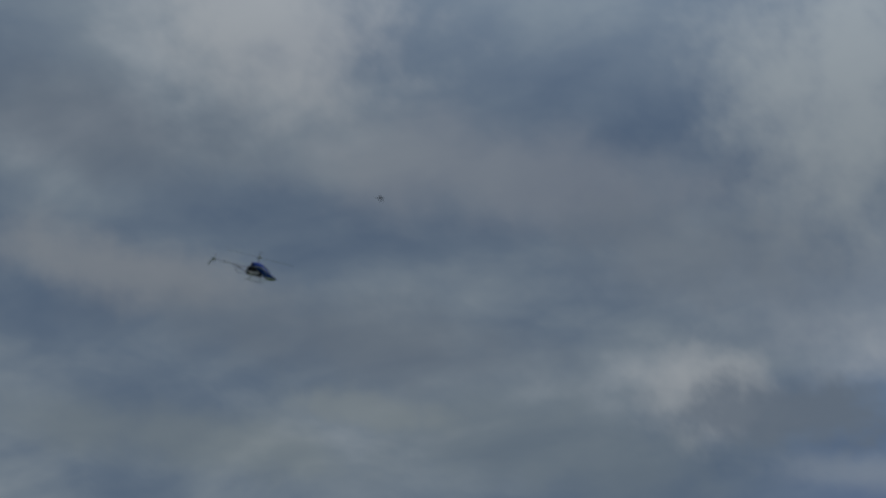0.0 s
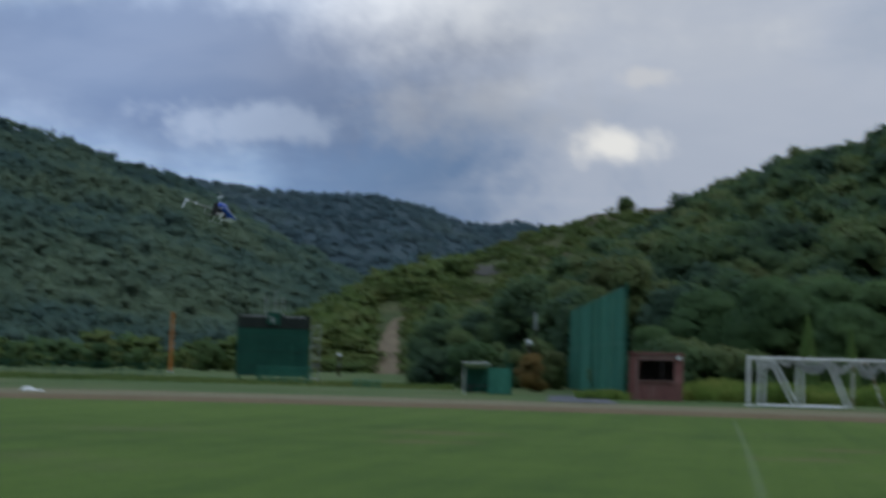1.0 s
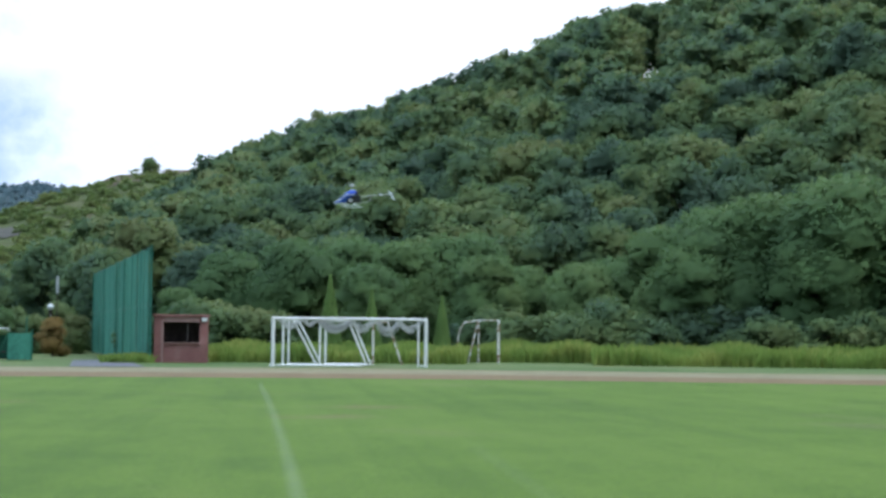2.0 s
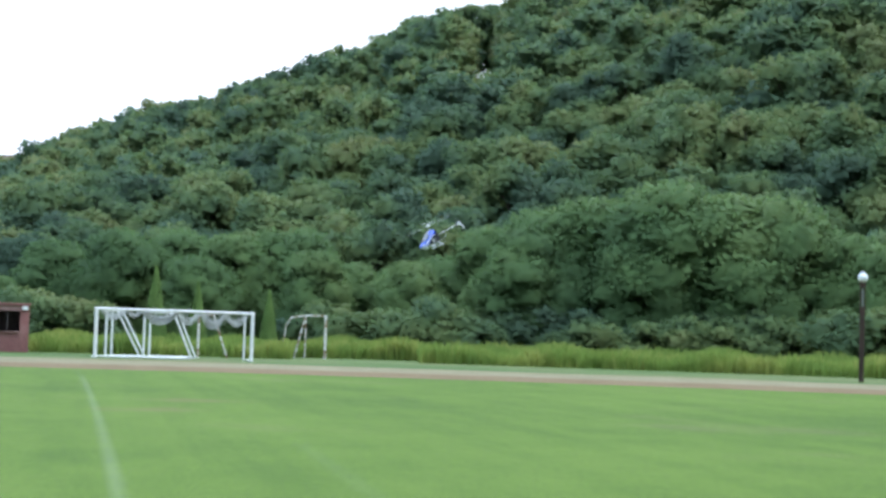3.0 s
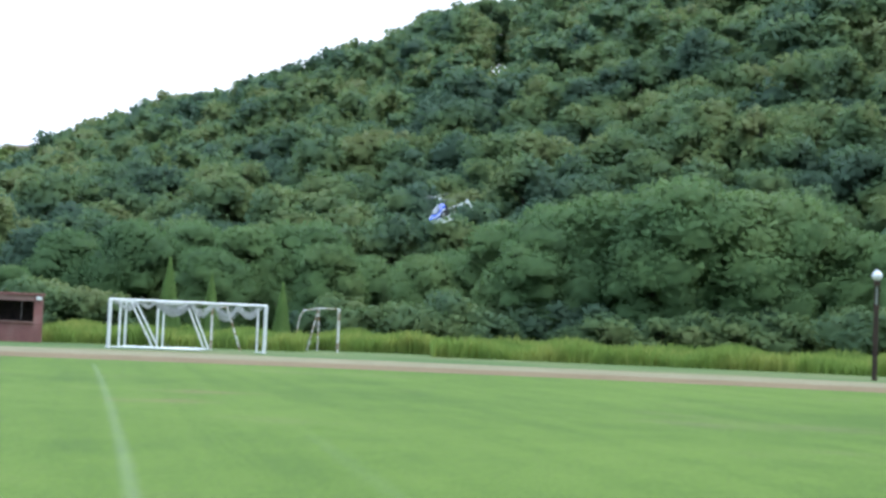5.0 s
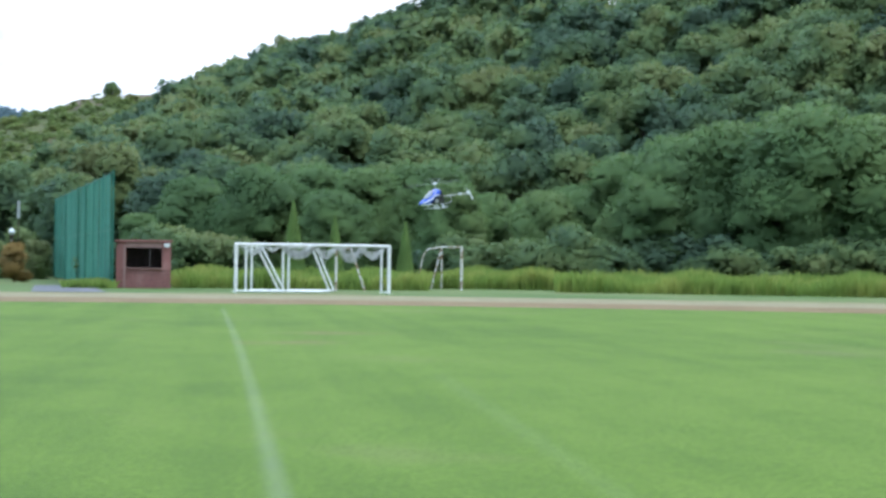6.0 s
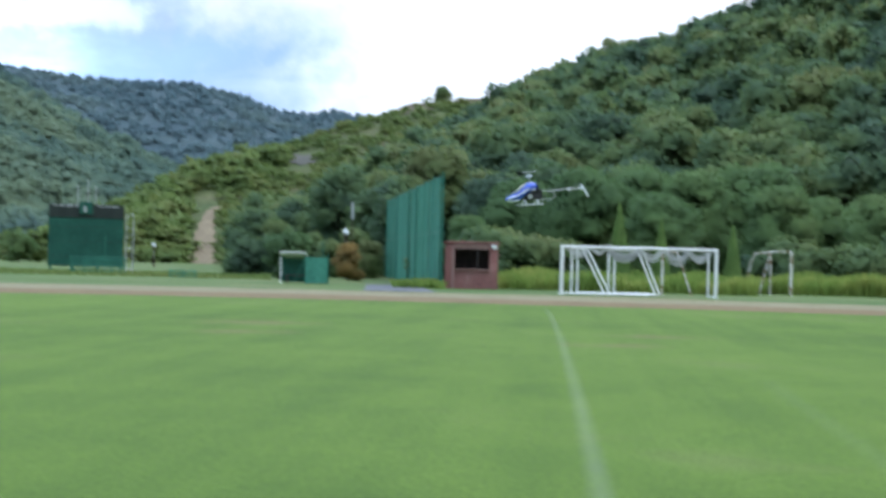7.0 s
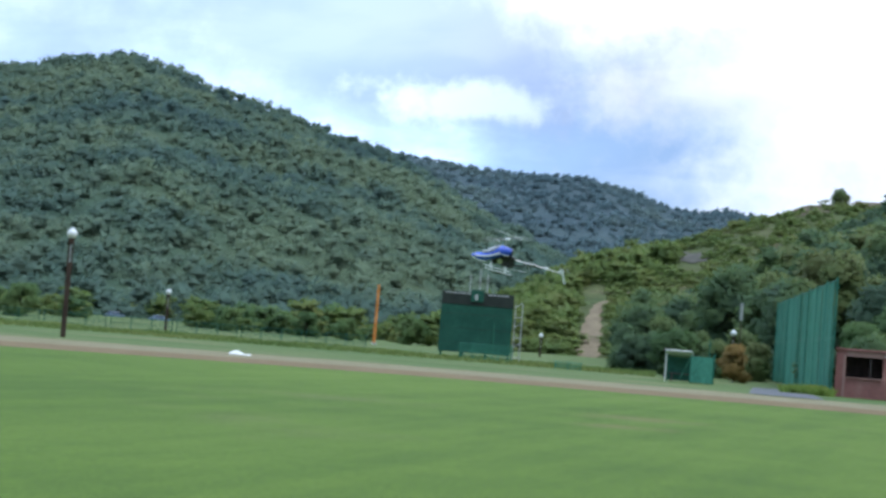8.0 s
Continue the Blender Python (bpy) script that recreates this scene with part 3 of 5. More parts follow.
class Hill:
    """A slope from a foot to a ridge: bearing and distance give the height."""

    def __init__(self, ridge, far, foot, canopy, bulge, rough):
        self.ridge, self.far, self.foot, self.canopy, self.bulge, self.rough = ridge, far, foot, canopy, bulge, rough
        self.swell = 0.10
        self.dip = None

    def span(self, az):
        return interp(az, self.foot), interp(az, self.far)

    def height(self, az, d):
        d0, d1 = self.span(az)
        top = max(0.0, EYE + d1 * math.tan(radians(interp(az, self.ridge))) - self.canopy)
        if self.dip:
            top -= self.dip[2] * math.exp(-((az - self.dip[0]) / self.dip[1]) ** 2)
        k = (d - d0) / (d1 - d0)
        if k <= 0:
            return -0.6
        rise = min(k, 1.0)
        p = at(az, d)
        wob = noise.noise(Vector((p.x, p.y, 0)) / self.rough) * self.swell * top * 3.2 * rise * (1 - rise) ** 1.5
        fall = max(0.0, k - 1.0) * 0.35 * top
        return -0.6 + (top + 0.6) * (rise * (1 - self.bulge) + self.bulge * math.sin(rise * math.pi / 2)) + wob - fall

    def mesh(self, name, az0, az1, naz, nd, material, label):
        bm = bmesh.new()
        grid = []
        for i in range(naz + 1):
            az = az0 + (az1 - az0) * i / naz
            d0, d1 = self.span(az)
            grid.append([bm.verts.new(at(az, d, self.height(az, d))) for d in (d0 + (d1 * 1.25 - d0) * j / nd for j in range(nd + 1))])
        for i in range(naz):
            for j in range(nd):
                bm.faces.new((grid[i][j], grid[i + 1][j], grid[i + 1][j + 1], grid[i][j + 1]))
        return tagged(part(name, bm, material, smooth=True), label, "hill", kind="structure")


near_hill = Hill(NEAR_RIDGE, NEAR_FAR, NEAR_FOOT, CANOPY, 0.15, 30)
near_hill.dip = (-13.0, 0.6, 3.7)
spur_hill = Hill(SPUR_RIDGE, [(19, 330), (0, 430)], [(19, 250), (0, 260)], 0.8, 0.1, 60)
left_hill = Hill(LEFT_RIDGE, [(9, 700), (20, 900), (30, 950), (75, 1000)], [(9, 420), (18, 330), (75, 300)], 1.6, 0.2, 130)
left_hill.swell = 0.20
far_hill = Hill(FAR_RIDGE, [(2, 1900), (26, 2000)], [(2, 1000), (26, 1100)], 3.5, 0.2, 300)
near_hill.mesh("hillside", 14, -62, 110, 24, FLOOR, "shaded woodland floor of a steep hillside")
spur_hill.mesh("grassy_spur", 19, 0, 60, 24, SPUR, "dry grassy spur with bare brown patches")
left_hill.mesh("mountain", 9.5, 75, 110, 20, HILL_HAZE_FLOOR, "wooded mountain rising behind the sports ground")
far_hill.mesh("distant_ridge", 26, 2, 60, 14, FAR_HAZE_FLOOR, "distant wooded ridge with haze blue in its colour")

# the dirt road up the spur
bm = bmesh.new()
left, right = [], []
for i in range(25):
    k = i / 24
    az, d = 12.5 - 0.4 * min(1.0, k / 0.8) - 1.25 * max(0.0, k - 0.8) / 0.2, 250 + 66 * k
    w = (0.60 - 0.46 * min(1.0, k / 0.8)) * (1 + 0.2 * math.sin(i * 2.3))
    left.append(bm.verts.new(at(az + w, d, spur_hill.height(az + w, d) + 0.25)))
    right.append(bm.verts.new(at(az - w, d, spur_hill.height(az - w, d) + 0.25)))
for i in range(24):
    bm.faces.new((left[i], left[i + 1], right[i + 1], right[i]))
tagged(part("dirt_road", bm, EARTH), "pale brown dirt road climbing the grassy spur", "dirt road", kind="structure")


def bare_patch(az, el, wide, high, seed, material, label):
    """An uneven patch of bare ground lying on the spur; half sizes in degrees."""
    gp = random.Random(seed)

    def ground_at(a, e):
        d0, d1 = spur_hill.span(a)
        for k in range(160):
            d = d0 + (d1 - d0) * k / 159
            z = spur_hill.height(a, d)
            if math.degrees(math.atan2(z - EYE, d)) >= e:
                break
        return at(a, d, spur_hill.height(a, d) + 0.2)
    bm = bmesh.new()
    middle = bm.verts.new(ground_at(az, el))
    rings = []
    edge = [gp.uniform(0.65, 1.1) for k in range(22)]
    for r in (0.35, 0.7, 1.0):
        rings.append([bm.verts.new(ground_at(az + wide * r * edge[k] * math.cos(k * math.pi / 11), el + high * r * edge[k] * math.sin(k * math.pi / 11))) for k in range(22)])
    for k in range(22):
        bm.faces.new((middle, rings[0][k], rings[0][(k + 1) % 22]))
        for p, q in zip(rings, rings[1:]):
            bm.faces.new((p[k], q[k], q[(k + 1) % 22], p[(k + 1) % 22]))
    tagged(part("bare_patch", bm, material), label, "bare ground", kind="structure")


bare_patch(5.2, 5.15, 0.7, 0.2, 1, BROWN_SOIL, "bare reddish brown soil on the spur's ridge")
bare_patch(3.3, 5.45, 0.6, 0.16, 2, BROWN_SOIL, "bare reddish brown soil on the spur's ridge")
bare_patch(9.0, 3.3, 0.62, 0.2, 3, GREY_SOIL, "bare greyish soil on the spur's flank")

# ---- trees ----
rng = np.random.default_rng(7)


def ico_arrays(level):
    bm = bmesh.new()
    bmesh.ops.create_icosphere(bm, subdivisions=level, radius=1)
    v = np.array([q.co[:] for q in bm.verts])
    f = np.array([[q.index for q in face.verts] for face in bm.faces])
    bm.free()
    return v, f


COARSE, FINE = ico_arrays(1), ico_arrays(2)
OCTA = (np.array([(1, 0, 0), (-1, 0, 0), (0, 1, 0), (0, -1, 0), (0, 0, 1), (0, 0, -1)], dtype=float),
        np.array([(0, 2, 4), (2, 1, 4), (1, 3, 4), (3, 0, 4), (2, 0, 5), (1, 2, 5), (3, 1, 5), (0, 3, 5)]))


def unit(v):
    return v / np.linalg.norm(v, axis=-1, keepdims=True)


def crown_arrays(radius, low, high, lobes, leaves, leaf, seed, core=0.74, ball=COARSE, spread=1.13, plump=0.0):
    """A crown: uneven flattened boughs, each under a coat of narrow, drooping leaf sprays. Triangles."""
    g = np.random.default_rng(seed)
    verts, faces, normals, count = [], [], [], 0
    centres, sizes = [], []
    middle = np.array([0, 0, low + (high - low) * 0.3])
    bv, bf = ball
    for i in range(lobes):
        h = (i + 0.5) / lobes
        wide = math.sin(math.pi * min(0.97, 0.16 + 0.74 * h)) * 0.76
        a = i * 2.4 + g.uniform(-0.6, 0.6)
        r = radius * wide * g.uniform(0.45, 1.05)
        s = radius * (g.uniform(0.26, 0.50) + plump)
        c = np.array([math.cos(a) * r, math.sin(a) * r, low + (high - low) * h * 0.95])
        c[2] = min(c[2], high - s * g.uniform(0.45, 0.8))
        centres.append(c)
        sizes.append(s)
        v = bv * (s * (core - 0.16 + 0.34 * g.random((len(bv), 1)))) * np.array([1.05, 1.05, 0.76]) + c
        verts.append(v)
        faces.append(bf + count)
        normals.append(unit(0.35 * bv + 0.9 * unit(v - middle) + np.array([0, 0, 0.35])))
        count += len(v)
    pick = g.choice(lobes, leaves, p=np.array(sizes) ** 2 / np.sum(np.array(sizes) ** 2))
    way_out = g.normal(size=(leaves, 3))
    way_out[:, 2] += 0.4
    way_out = unit(way_out)
    s = np.array(sizes)[pick][:, None]
    p = np.array(centres)[pick] + way_out * s * g.uniform(core, spread, (leaves, 1)) * np.array([1.08, 1.08, 0.78])
    n = unit(way_out + g.normal(size=(leaves, 3)) * 0.3 + np.array([0, 0, 0.3]))
    t = unit(np.cross(n, np.array([0, 0, 1.0])) + g.normal(size=(leaves, 3)) * 0.45)
    b = unit(np.cross(n, t))
    w = leaf * g.uniform(0.55, 1.5, (leaves, 1))
    tri = np.stack([p + t * w * 1.15, p - t * w * 0.5 + b * w * 0.62, p - t * w * 0.7 - b * w * 0.55 - np.array([0, 0, 0.2]) * w], 1).reshape(-1, 3)
    faces.append((np.arange(leaves) * 3)[:, None] + count + np.array([0, 1, 2]))
    verts.append(tri)
    soft_n = unit(0.38 * way_out + 0.9 * unit(p - middle) + 0.16 * n + np.array([0, 0, 0.4]))
    normals.append(np.repeat(soft_n, 3, axis=0))
    return np.concatenate(verts), np.concatenate(faces), np.concatenate(normals)


def trunk_mesh(height, r, seed):
    g = random.Random(seed)
    bm = bmesh.new()
    tube(bm, (0, 0, -0.6), (0, 0, height * 0.55), r, r * 0.6, 8)
    tube(bm, (0, 0, height * 0.5), (0.1, 0.1, height * 0.85), r * 0.6, r * 0.2, 7)
    for i in range(5):
        a, z = i * 1.3 + g.random(), height * (0.35 + 0.08 * i)
        tube(bm, (0, 0, z), (math.cos(a) * height * 0.2, math.sin(a) * height * 0.2, z + height * 0.2), r * 0.35, r * 0.1, 6)
    me = bpy.data.meshes.new("trunk")
    bm.to_mesh(me)
    bm.free()
    me.materials.append(BARK)
    return me


def tree_kind(height, radius, seed, material, lobes=13, leaves=1500, leaf=0.34, bare=0.22, core=0.74, ball=COARSE):
    v, f, soft_n = crown_arrays(radius, height * bare, height, lobes, leaves, leaf, seed, core, ball)
    return mesh_from("crown", v, f, material, True, soft_n), trunk_mesh(height, 0.035 * height * 0.5 + 0.05, seed)


def plant(kind, p, turn, size, name, label, group, category="tree"):
    crown, trunk = kind
    ob = empty(name, Matrix.Translation(p) @ Matrix.Rotation(radians(turn), 4, "Z"), label, category, group)
    ob.scale = size
    for piece, me in (("crown", crown), ("trunk", trunk)):
        o = new(piece, me)
        o.parent = ob
    return ob


HILL_KINDS = [tree_kind(9.0, 3.3, 100 + i, LEAF, lobes=17, leaves=2300, leaf=0.27) for i in range(6)]
FRONT_KINDS = [tree_kind(11.0, 4.6, 200 + i, LEAF_LIGHT, lobes=36, leaves=13000, leaf=0.20, bare=0.04, ball=FINE) for i in range(5)]
SHRUB_KINDS = [tree_kind(3.2, 2.0, 300 + i, LEAF_LIGHT, lobes=9, leaves=1800, leaf=0.17, bare=0.05) for i in range(3)]


UNDER_KINDS = [tree_kind(3.2, 2.2, 320 + i, LEAF, lobes=11, leaves=1700, leaf=0.17, bare=0.0) for i in range(3)]


def cypress_kind(height, radius, leaves, leaf, seed):
    """A narrow cone: a solid inner cone under upward sprays."""
    g5 = np.random.default_rng(seed)
    n_ring = 12
    angs = np.linspace(0, 2 * np.pi, n_ring, endpoint=False)
    inner = np.stack([np.cos(angs) * radius * 0.78, np.sin(angs) * radius * 0.78, np.full(n_ring, 0.1)], 1)
    v = np.concatenate([inner, [[0, 0, height * 0.93]]])
    f = np.array([[i, (i + 1) % n_ring, n_ring] for i in range(n_ring)])
    n0 = unit(v * np.array([1, 1, 0]) + np.array([0, 0, 0.3]))
    h = 1 - np.sqrt(g5.random(leaves)) * 0.99
    a = g5.uniform(0, 6.283, leaves)
    r = radius * (1 - h) ** 0.85 * g5.uniform(0.72, 1.1, leaves)
    p = np.stack([np.cos(a) * r, np.sin(a) * r, h * height], 1)
    out = unit(np.stack([np.cos(a), np.sin(a), np.full(leaves, 0.25)], 1))
    t = unit(np.stack([-np.sin(a) * 0.5, np.cos(a) * 0.5, np.ones(leaves)], 1) * g5.uniform(0.6, 1.4, (leaves, 3)))
    b = unit(np.cross(out, t))
    w = leaf * g5.uniform(0.6, 1.3, (leaves, 1))
    quad = np.stack([p - t * w, p - b * w * 0.5, p + t * w, p + b * w * 0.5], 1).reshape(-1, 3)
    base = (np.arange(leaves) * 4)[:, None] + len(v)
    faces = np.concatenate([f, base + np.array([0, 1, 2]), base + np.array([0, 2, 3])])
    return mesh_from("crown", np.concatenate([v, quad]), faces, LEAF_CYPRESS, True, np.concatenate([n0, np.repeat(out, 4, axis=0)])), trunk_mesh(height * 0.8, 0.08, seed)


CYPRESS = cypress_kind(4.6, 0.92, 2200, 0.13, 400)
RUST_TREE = tree_kind(3.4, 1.6, 410, LEAF_RUST, lobes=9, leaves=1800, leaf=0.15, bare=0.08)

# the bright broad-leaved trees along the foot of the hillside: bearing, distance, height
for az, d, h in [(1.6, 128, 7.6), (-0.6, 124, 8.4), (-2.6, 126, 8.8), (-4.6, 122, 8.2), (-6.4, 126, 9.2), (-8.4, 120, 6.6), (-9.9, 124, 6.2), (-11.6, 122, 7.2),
                 (-13.4, 118, 9.0), (-15.2, 116, 10.4), (-17.2, 117, 11.2), (-19.2, 115, 12.2), (-21.2, 116, 11.6), (-23.2, 117, 11.6), (-25.2, 116, 9.2), (-26.8, 114, 8.2), (-28.6, 116, 9.6), (-30.6, 118, 11.0),
                 (-7.4, 117, 7.0), (-10.8, 117, 6.6), (-3.4, 118, 6.4), (-14.3, 113, 7.6), (-18.3, 112, 8.0), (-22.3, 113, 7.4), (-28.0, 112, 7.0), (3.2, 118, 4.6)]:
    k = h / 11.0
    plant(FRONT_KINDS[int(rng.integers(5))], at(az, d), rng.uniform(0, 360), (k * rng.uniform(1.0, 1.2), k * rng.uniform(1.0, 1.2), k), "broadleaf_tree", "bright green broad-leaved tree at the hill's foot", "trees at the foot of the hillside")

for i in range(58):
    az, d, w = 3.6 - 0.62 * i + rng.uniform(-0.3, 0.3), rng.uniform(107, 113), rng.uniform(0.75, 1.3)
    if -7.2 < az < 0.6:
        continue
    plant(UNDER_KINDS[int(rng.integers(3))], at(az, d, -0.3), rng.uniform(0, 360), (w * 1.15, w * 1.15, w * rng.uniform(0.8, 1.15)), "shrub", "bushy green shrub in the undergrowth below the trees", "shrubs at the foot of the hillside", "shrub")

# woods on the near slope
TREE_LINE = [(14, 1.2), (12.5, 1.3), (11, 1.9), (9.5, 2.2), (8, 2.7), (7, 3.1), (6, 3.7), (5, 4.4), (4, 4.9), (3, 5.4)] + [(a, e + 0.12) for a, e in NEAR_RIDGE if a < 2]
spots = []
g = np.random.default_rng(21)
for attempt in range(14000):
    if len(spots) == 1080:
        break
    az = g.uniform(-33, 10.8)
    d0, d1 = near_hill.span(az)
    d = math.sqrt(g.uniform((d0 + 2) ** 2, (d1 + 12) ** 2))
    s = g.uniform(0.75, 1.2)
    z = near_hill.height(az, d)
    if math.degrees(math.atan2(z + 8.6 * s - EYE, d)) > interp(az, TREE_LINE):
        continue
    # a gap on the crest lets the sky show under the crowns
    if abs(az + 13.0) < math.degrees(3.3 * s / d) - 0.02 and math.degrees(math.atan2(z + 8.6 * s - EYE, d)) > 9.0:
        continue
    p = at(az, d)
    if any((p.x - q[0]) ** 2 + (p.y - q[1]) ** 2 < (3.4 if az < 3 else 4.2) ** 2 for q in spots):
        continue
    spots.append((p.x, p.y, z, d, s))
spots.sort(key=lambda q: q[3])
for x, y, z, d, s in spots[:230]:
    plant(HILL_KINDS[int(g.integers(6))], (x, y, z), g.uniform(0, 360), (s, s, s * g.uniform(0.85, 1.05)), "woodland_tree", "dark green woodland tree on the hillside", "trees on the hillside")


def scatter(name, material, sources, places, label, lean=(0.0, 0.0, 0.0)):
    """Many plants as one mesh: each place is x, y, z, width, height and turn; lean is the slope's own direction."""
    verts, faces, normals, count = [], [], [], 0
    for i, (x, y, z, w, h, a) in enumerate(places):
        v, f, soft_n = sources[i % len(sources)]
        normals.append(soft_n @ np.array([[math.cos(a), math.sin(a), 0], [-math.sin(a), math.cos(a), 0], [0, 0, 1]]))
        c, s = math.cos(a) * w, math.sin(a) * w
        verts.append(v @ np.array([[c, s, 0], [-s, c, 0], [0, 0, h]]) + np.array([x, y, z]))
        faces.append(f + count)
        count += len(v)
    ob = new(name, mesh_from(name, np.concatenate(verts), np.concatenate(faces), material, True, unit(np.concatenate(normals) + np.array(lean))))
    return tagged(ob, label, name.replace("_", " "), kind="stuff")


wood_sources = [crown_arrays(3.3, 2.0, 9.0, 13, 640, 0.43, 500 + i, 0.8, OCTA) for i in range(8)]
places = [(x, y, z, s, s * g.uniform(0.85, 1.05), g.uniform(0, 6.28)) for x, y, z, d, s in spots[230:]]
scatter("hillside_woods", LEAF, wood_sources, places, "dense dark green mixed woods on the hillside")


clumps = [crown_arrays(1.0, 0.0, 1.7, 3, 54, 0.20, 600 + i, 0.78, OCTA, 1.12, 0.12) for i in range(10)]
far_clumps = [crown_arrays(1.0, 0.0, 1.7, 3, 34, 0.25, 640 + i, 0.8, OCTA, 1.1, 0.14) for i in range(8)]
spur_sources = [crown_arrays(3.3, 0.5, 6.0, 4, 76, 0.66, 680 + i, 0.78, OCTA, 1.13, 0.04) for i in range(6)]
scrub_sources = [crown_arrays(3.3, 1.0, 8.0, 9, 170, 0.58, 660 + i, 0.8, OCTA) for i in range(5)]
places = []
for i in range(8600):
    az = g.uniform(10, 62)
    d0, d1 = left_hill.span(az)
    d = d0 + (d1 + 15 - d0) * g.random() ** 1.15
    z = left_hill.height(az, d)
    if z < -0.5:
        continue
    p = at(az, d)
    w = g.uniform(3.3, 6.2) * (0.8 + 0.2 * (d - 300) / 600)
    places.append((p.x, p.y, z - w * 0.98, w, w * g.uniform(0.85, 1.15), g.uniform(0, 6.28)))
scatter("mountain_woods", LEAF_HILL_HAZE, clumps, places, "dense green woods covering the mountain", (0.45, -0.5, 0.75))
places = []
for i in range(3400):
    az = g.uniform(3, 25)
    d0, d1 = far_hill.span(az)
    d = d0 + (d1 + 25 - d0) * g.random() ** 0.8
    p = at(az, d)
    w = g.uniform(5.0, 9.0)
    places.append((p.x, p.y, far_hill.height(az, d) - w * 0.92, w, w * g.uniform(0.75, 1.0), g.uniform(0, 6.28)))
scatter("distant_woods", LEAF_FAR_HAZE, far_clumps, places, "woods on the distant ridge, coloured blue for haze", (0.2, -0.7, 0.8))

# scrub on the spur, trees of the flat land before the mountain
places = []
for i in range(2900):
    az = g.uniform(2.4, 17.5)
    d0, d1 = spur_hill.span(az)
    d = d0 + (d1 - d0) * g.random()
    if abs(az - 12.3) < 0.5 and d < 335 or abs(az - 9.0) < 0.45 and 335 < d < 365 or az < 7 and d > d1 - 4:
        continue
    p = at(az, d)
    w = g.uniform(0.3, 0.75) * (1.2 if az > 12.6 else 0.85)
    places.append((p.x, p.y, spur_hill.height(az, d) - 0.8, w, w * g.uniform(0.45, 0.75), g.uniform(0, 6.28)))
for i in range(420):
    az, d = g.uniform(9.8, 17.4), g.uniform(262, 372)
    if az < 13.3 and d < 320 or d > spur_hill.span(az)[1] or az < 10.6 and d < 350:
        continue
    p, w, z = at(az, d), g.uniform(0.7, 1.25), spur_hill.height(az, d)
    if math.degrees(math.atan2(z + 4.2 * w - EYE, d)) < interp(az, SPUR_RIDGE) + 0.3:
        places.append((p.x, p.y, z - 0.8, w, w * g.uniform(0.7, 0.95), g.uniform(0, 6.28)))
scatter("spur_scrub", LEAF_OLIVE, spur_sources, places, "scattered green scrub on the dry spur")
for material, seed, count, label in ((LEAF_LIGHT, 71, 230, "rounded green scrub along the valley floor"), (LEAF_OLIVE, 72, 260, "pale olive scrub along the valley floor")):
    gs = np.random.default_rng(seed)
    places = []
    for i in range(count):
        az, d, w = gs.uniform(15.2, 60), gs.uniform(205, 340), gs.uniform(0.35, 1.0)
        if 26 < az < 29.6 and d < 322:
            continue
        p = at(az, d)
        places.append((p.x, p.y, -1.0, w, w * gs.uniform(0.5, 0.8), gs.uniform(0, 6.28)))
    scatter("valley_scrub", material, scrub_sources, places, label)

HIGH_CROWN = tree_kind(10.5, 3.2, 430, LEAF, lobes=18, leaves=2400, leaf=0.27, bare=0.30)
for az, d in ((-12.45, 243), (-13.6, 246), (-13.0, 250)):
    z = near_hill.height(az, d)
    plant(HIGH_CROWN, at(az, d, z), az * 90, (1, 1, (EYE + d * math.tan(radians(11.4)) - z) / 10.5), "woodland_tree", "tall bare-stemmed tree on the crest", "trees on the hillside")
d1 = spur_hill.span(4.27)[1]
plant(UNDER_KINDS[1], at(4.27, d1 - 2, spur_hill.height(4.27, d1 - 2) - 1.2), 30, (1.15, 1.15, 1.45), "lone_tree", "lone rounded tree on the bare ridge", "")
for az, d, s, kind in [(11.0, 130, 0.48, 0), (10.5, 132, 0.66, 1), (9.9, 128, 0.56, 2), (8.6, 126, 0.46, 3), (7.2, 130, 0.5, 4), (6.0, 140, 0.55, 5), (11.25, 124, 0.3, 1), (10.2, 122, 0.42, 3), (8.0, 122, 0.4, 0), (6.6, 122, 0.4, 2), (5.6, 132, 0.5, 1), (10.8, 122, 0.4, 5)]:
    plant(HILL_KINDS[kind], at(az, d, -0.9), az * 77, (s, s, s), "woodland_tree", "dark green tree behind the sports ground fence", "trees behind the fence")
for az, d, s in [(9.35, 108, 0.95), (20.6, 190, 0.8), (22.0, 200, 0.9), (24.6, 185, 0.8), (31.6, 170, 1.0), (18.4, 205, 1.1)]:
    plant(SHRUB_KINDS[int(d) % 3], at(az, d), az * 51, (s, s, s), "shrub", "rounded light green shrub in rough grass", "shrubs round the ground", "shrub")
for az, d, s in [(-1.93, 104, 1.0), (-3.36, 104, 0.84), (-5.78, 103, 0.76)]:
    plant(CYPRESS, at(az, d), az * 30, (s, s, s * 1.16), "cypress", "narrow cone-shaped evergreen behind the goals", "cypresses behind the goals")
plant(RUST_TREE, at(7.35, 108), 10, (0.72, 0.72, 0.72), "small_tree", "small tree with rust-coloured leaves", "")


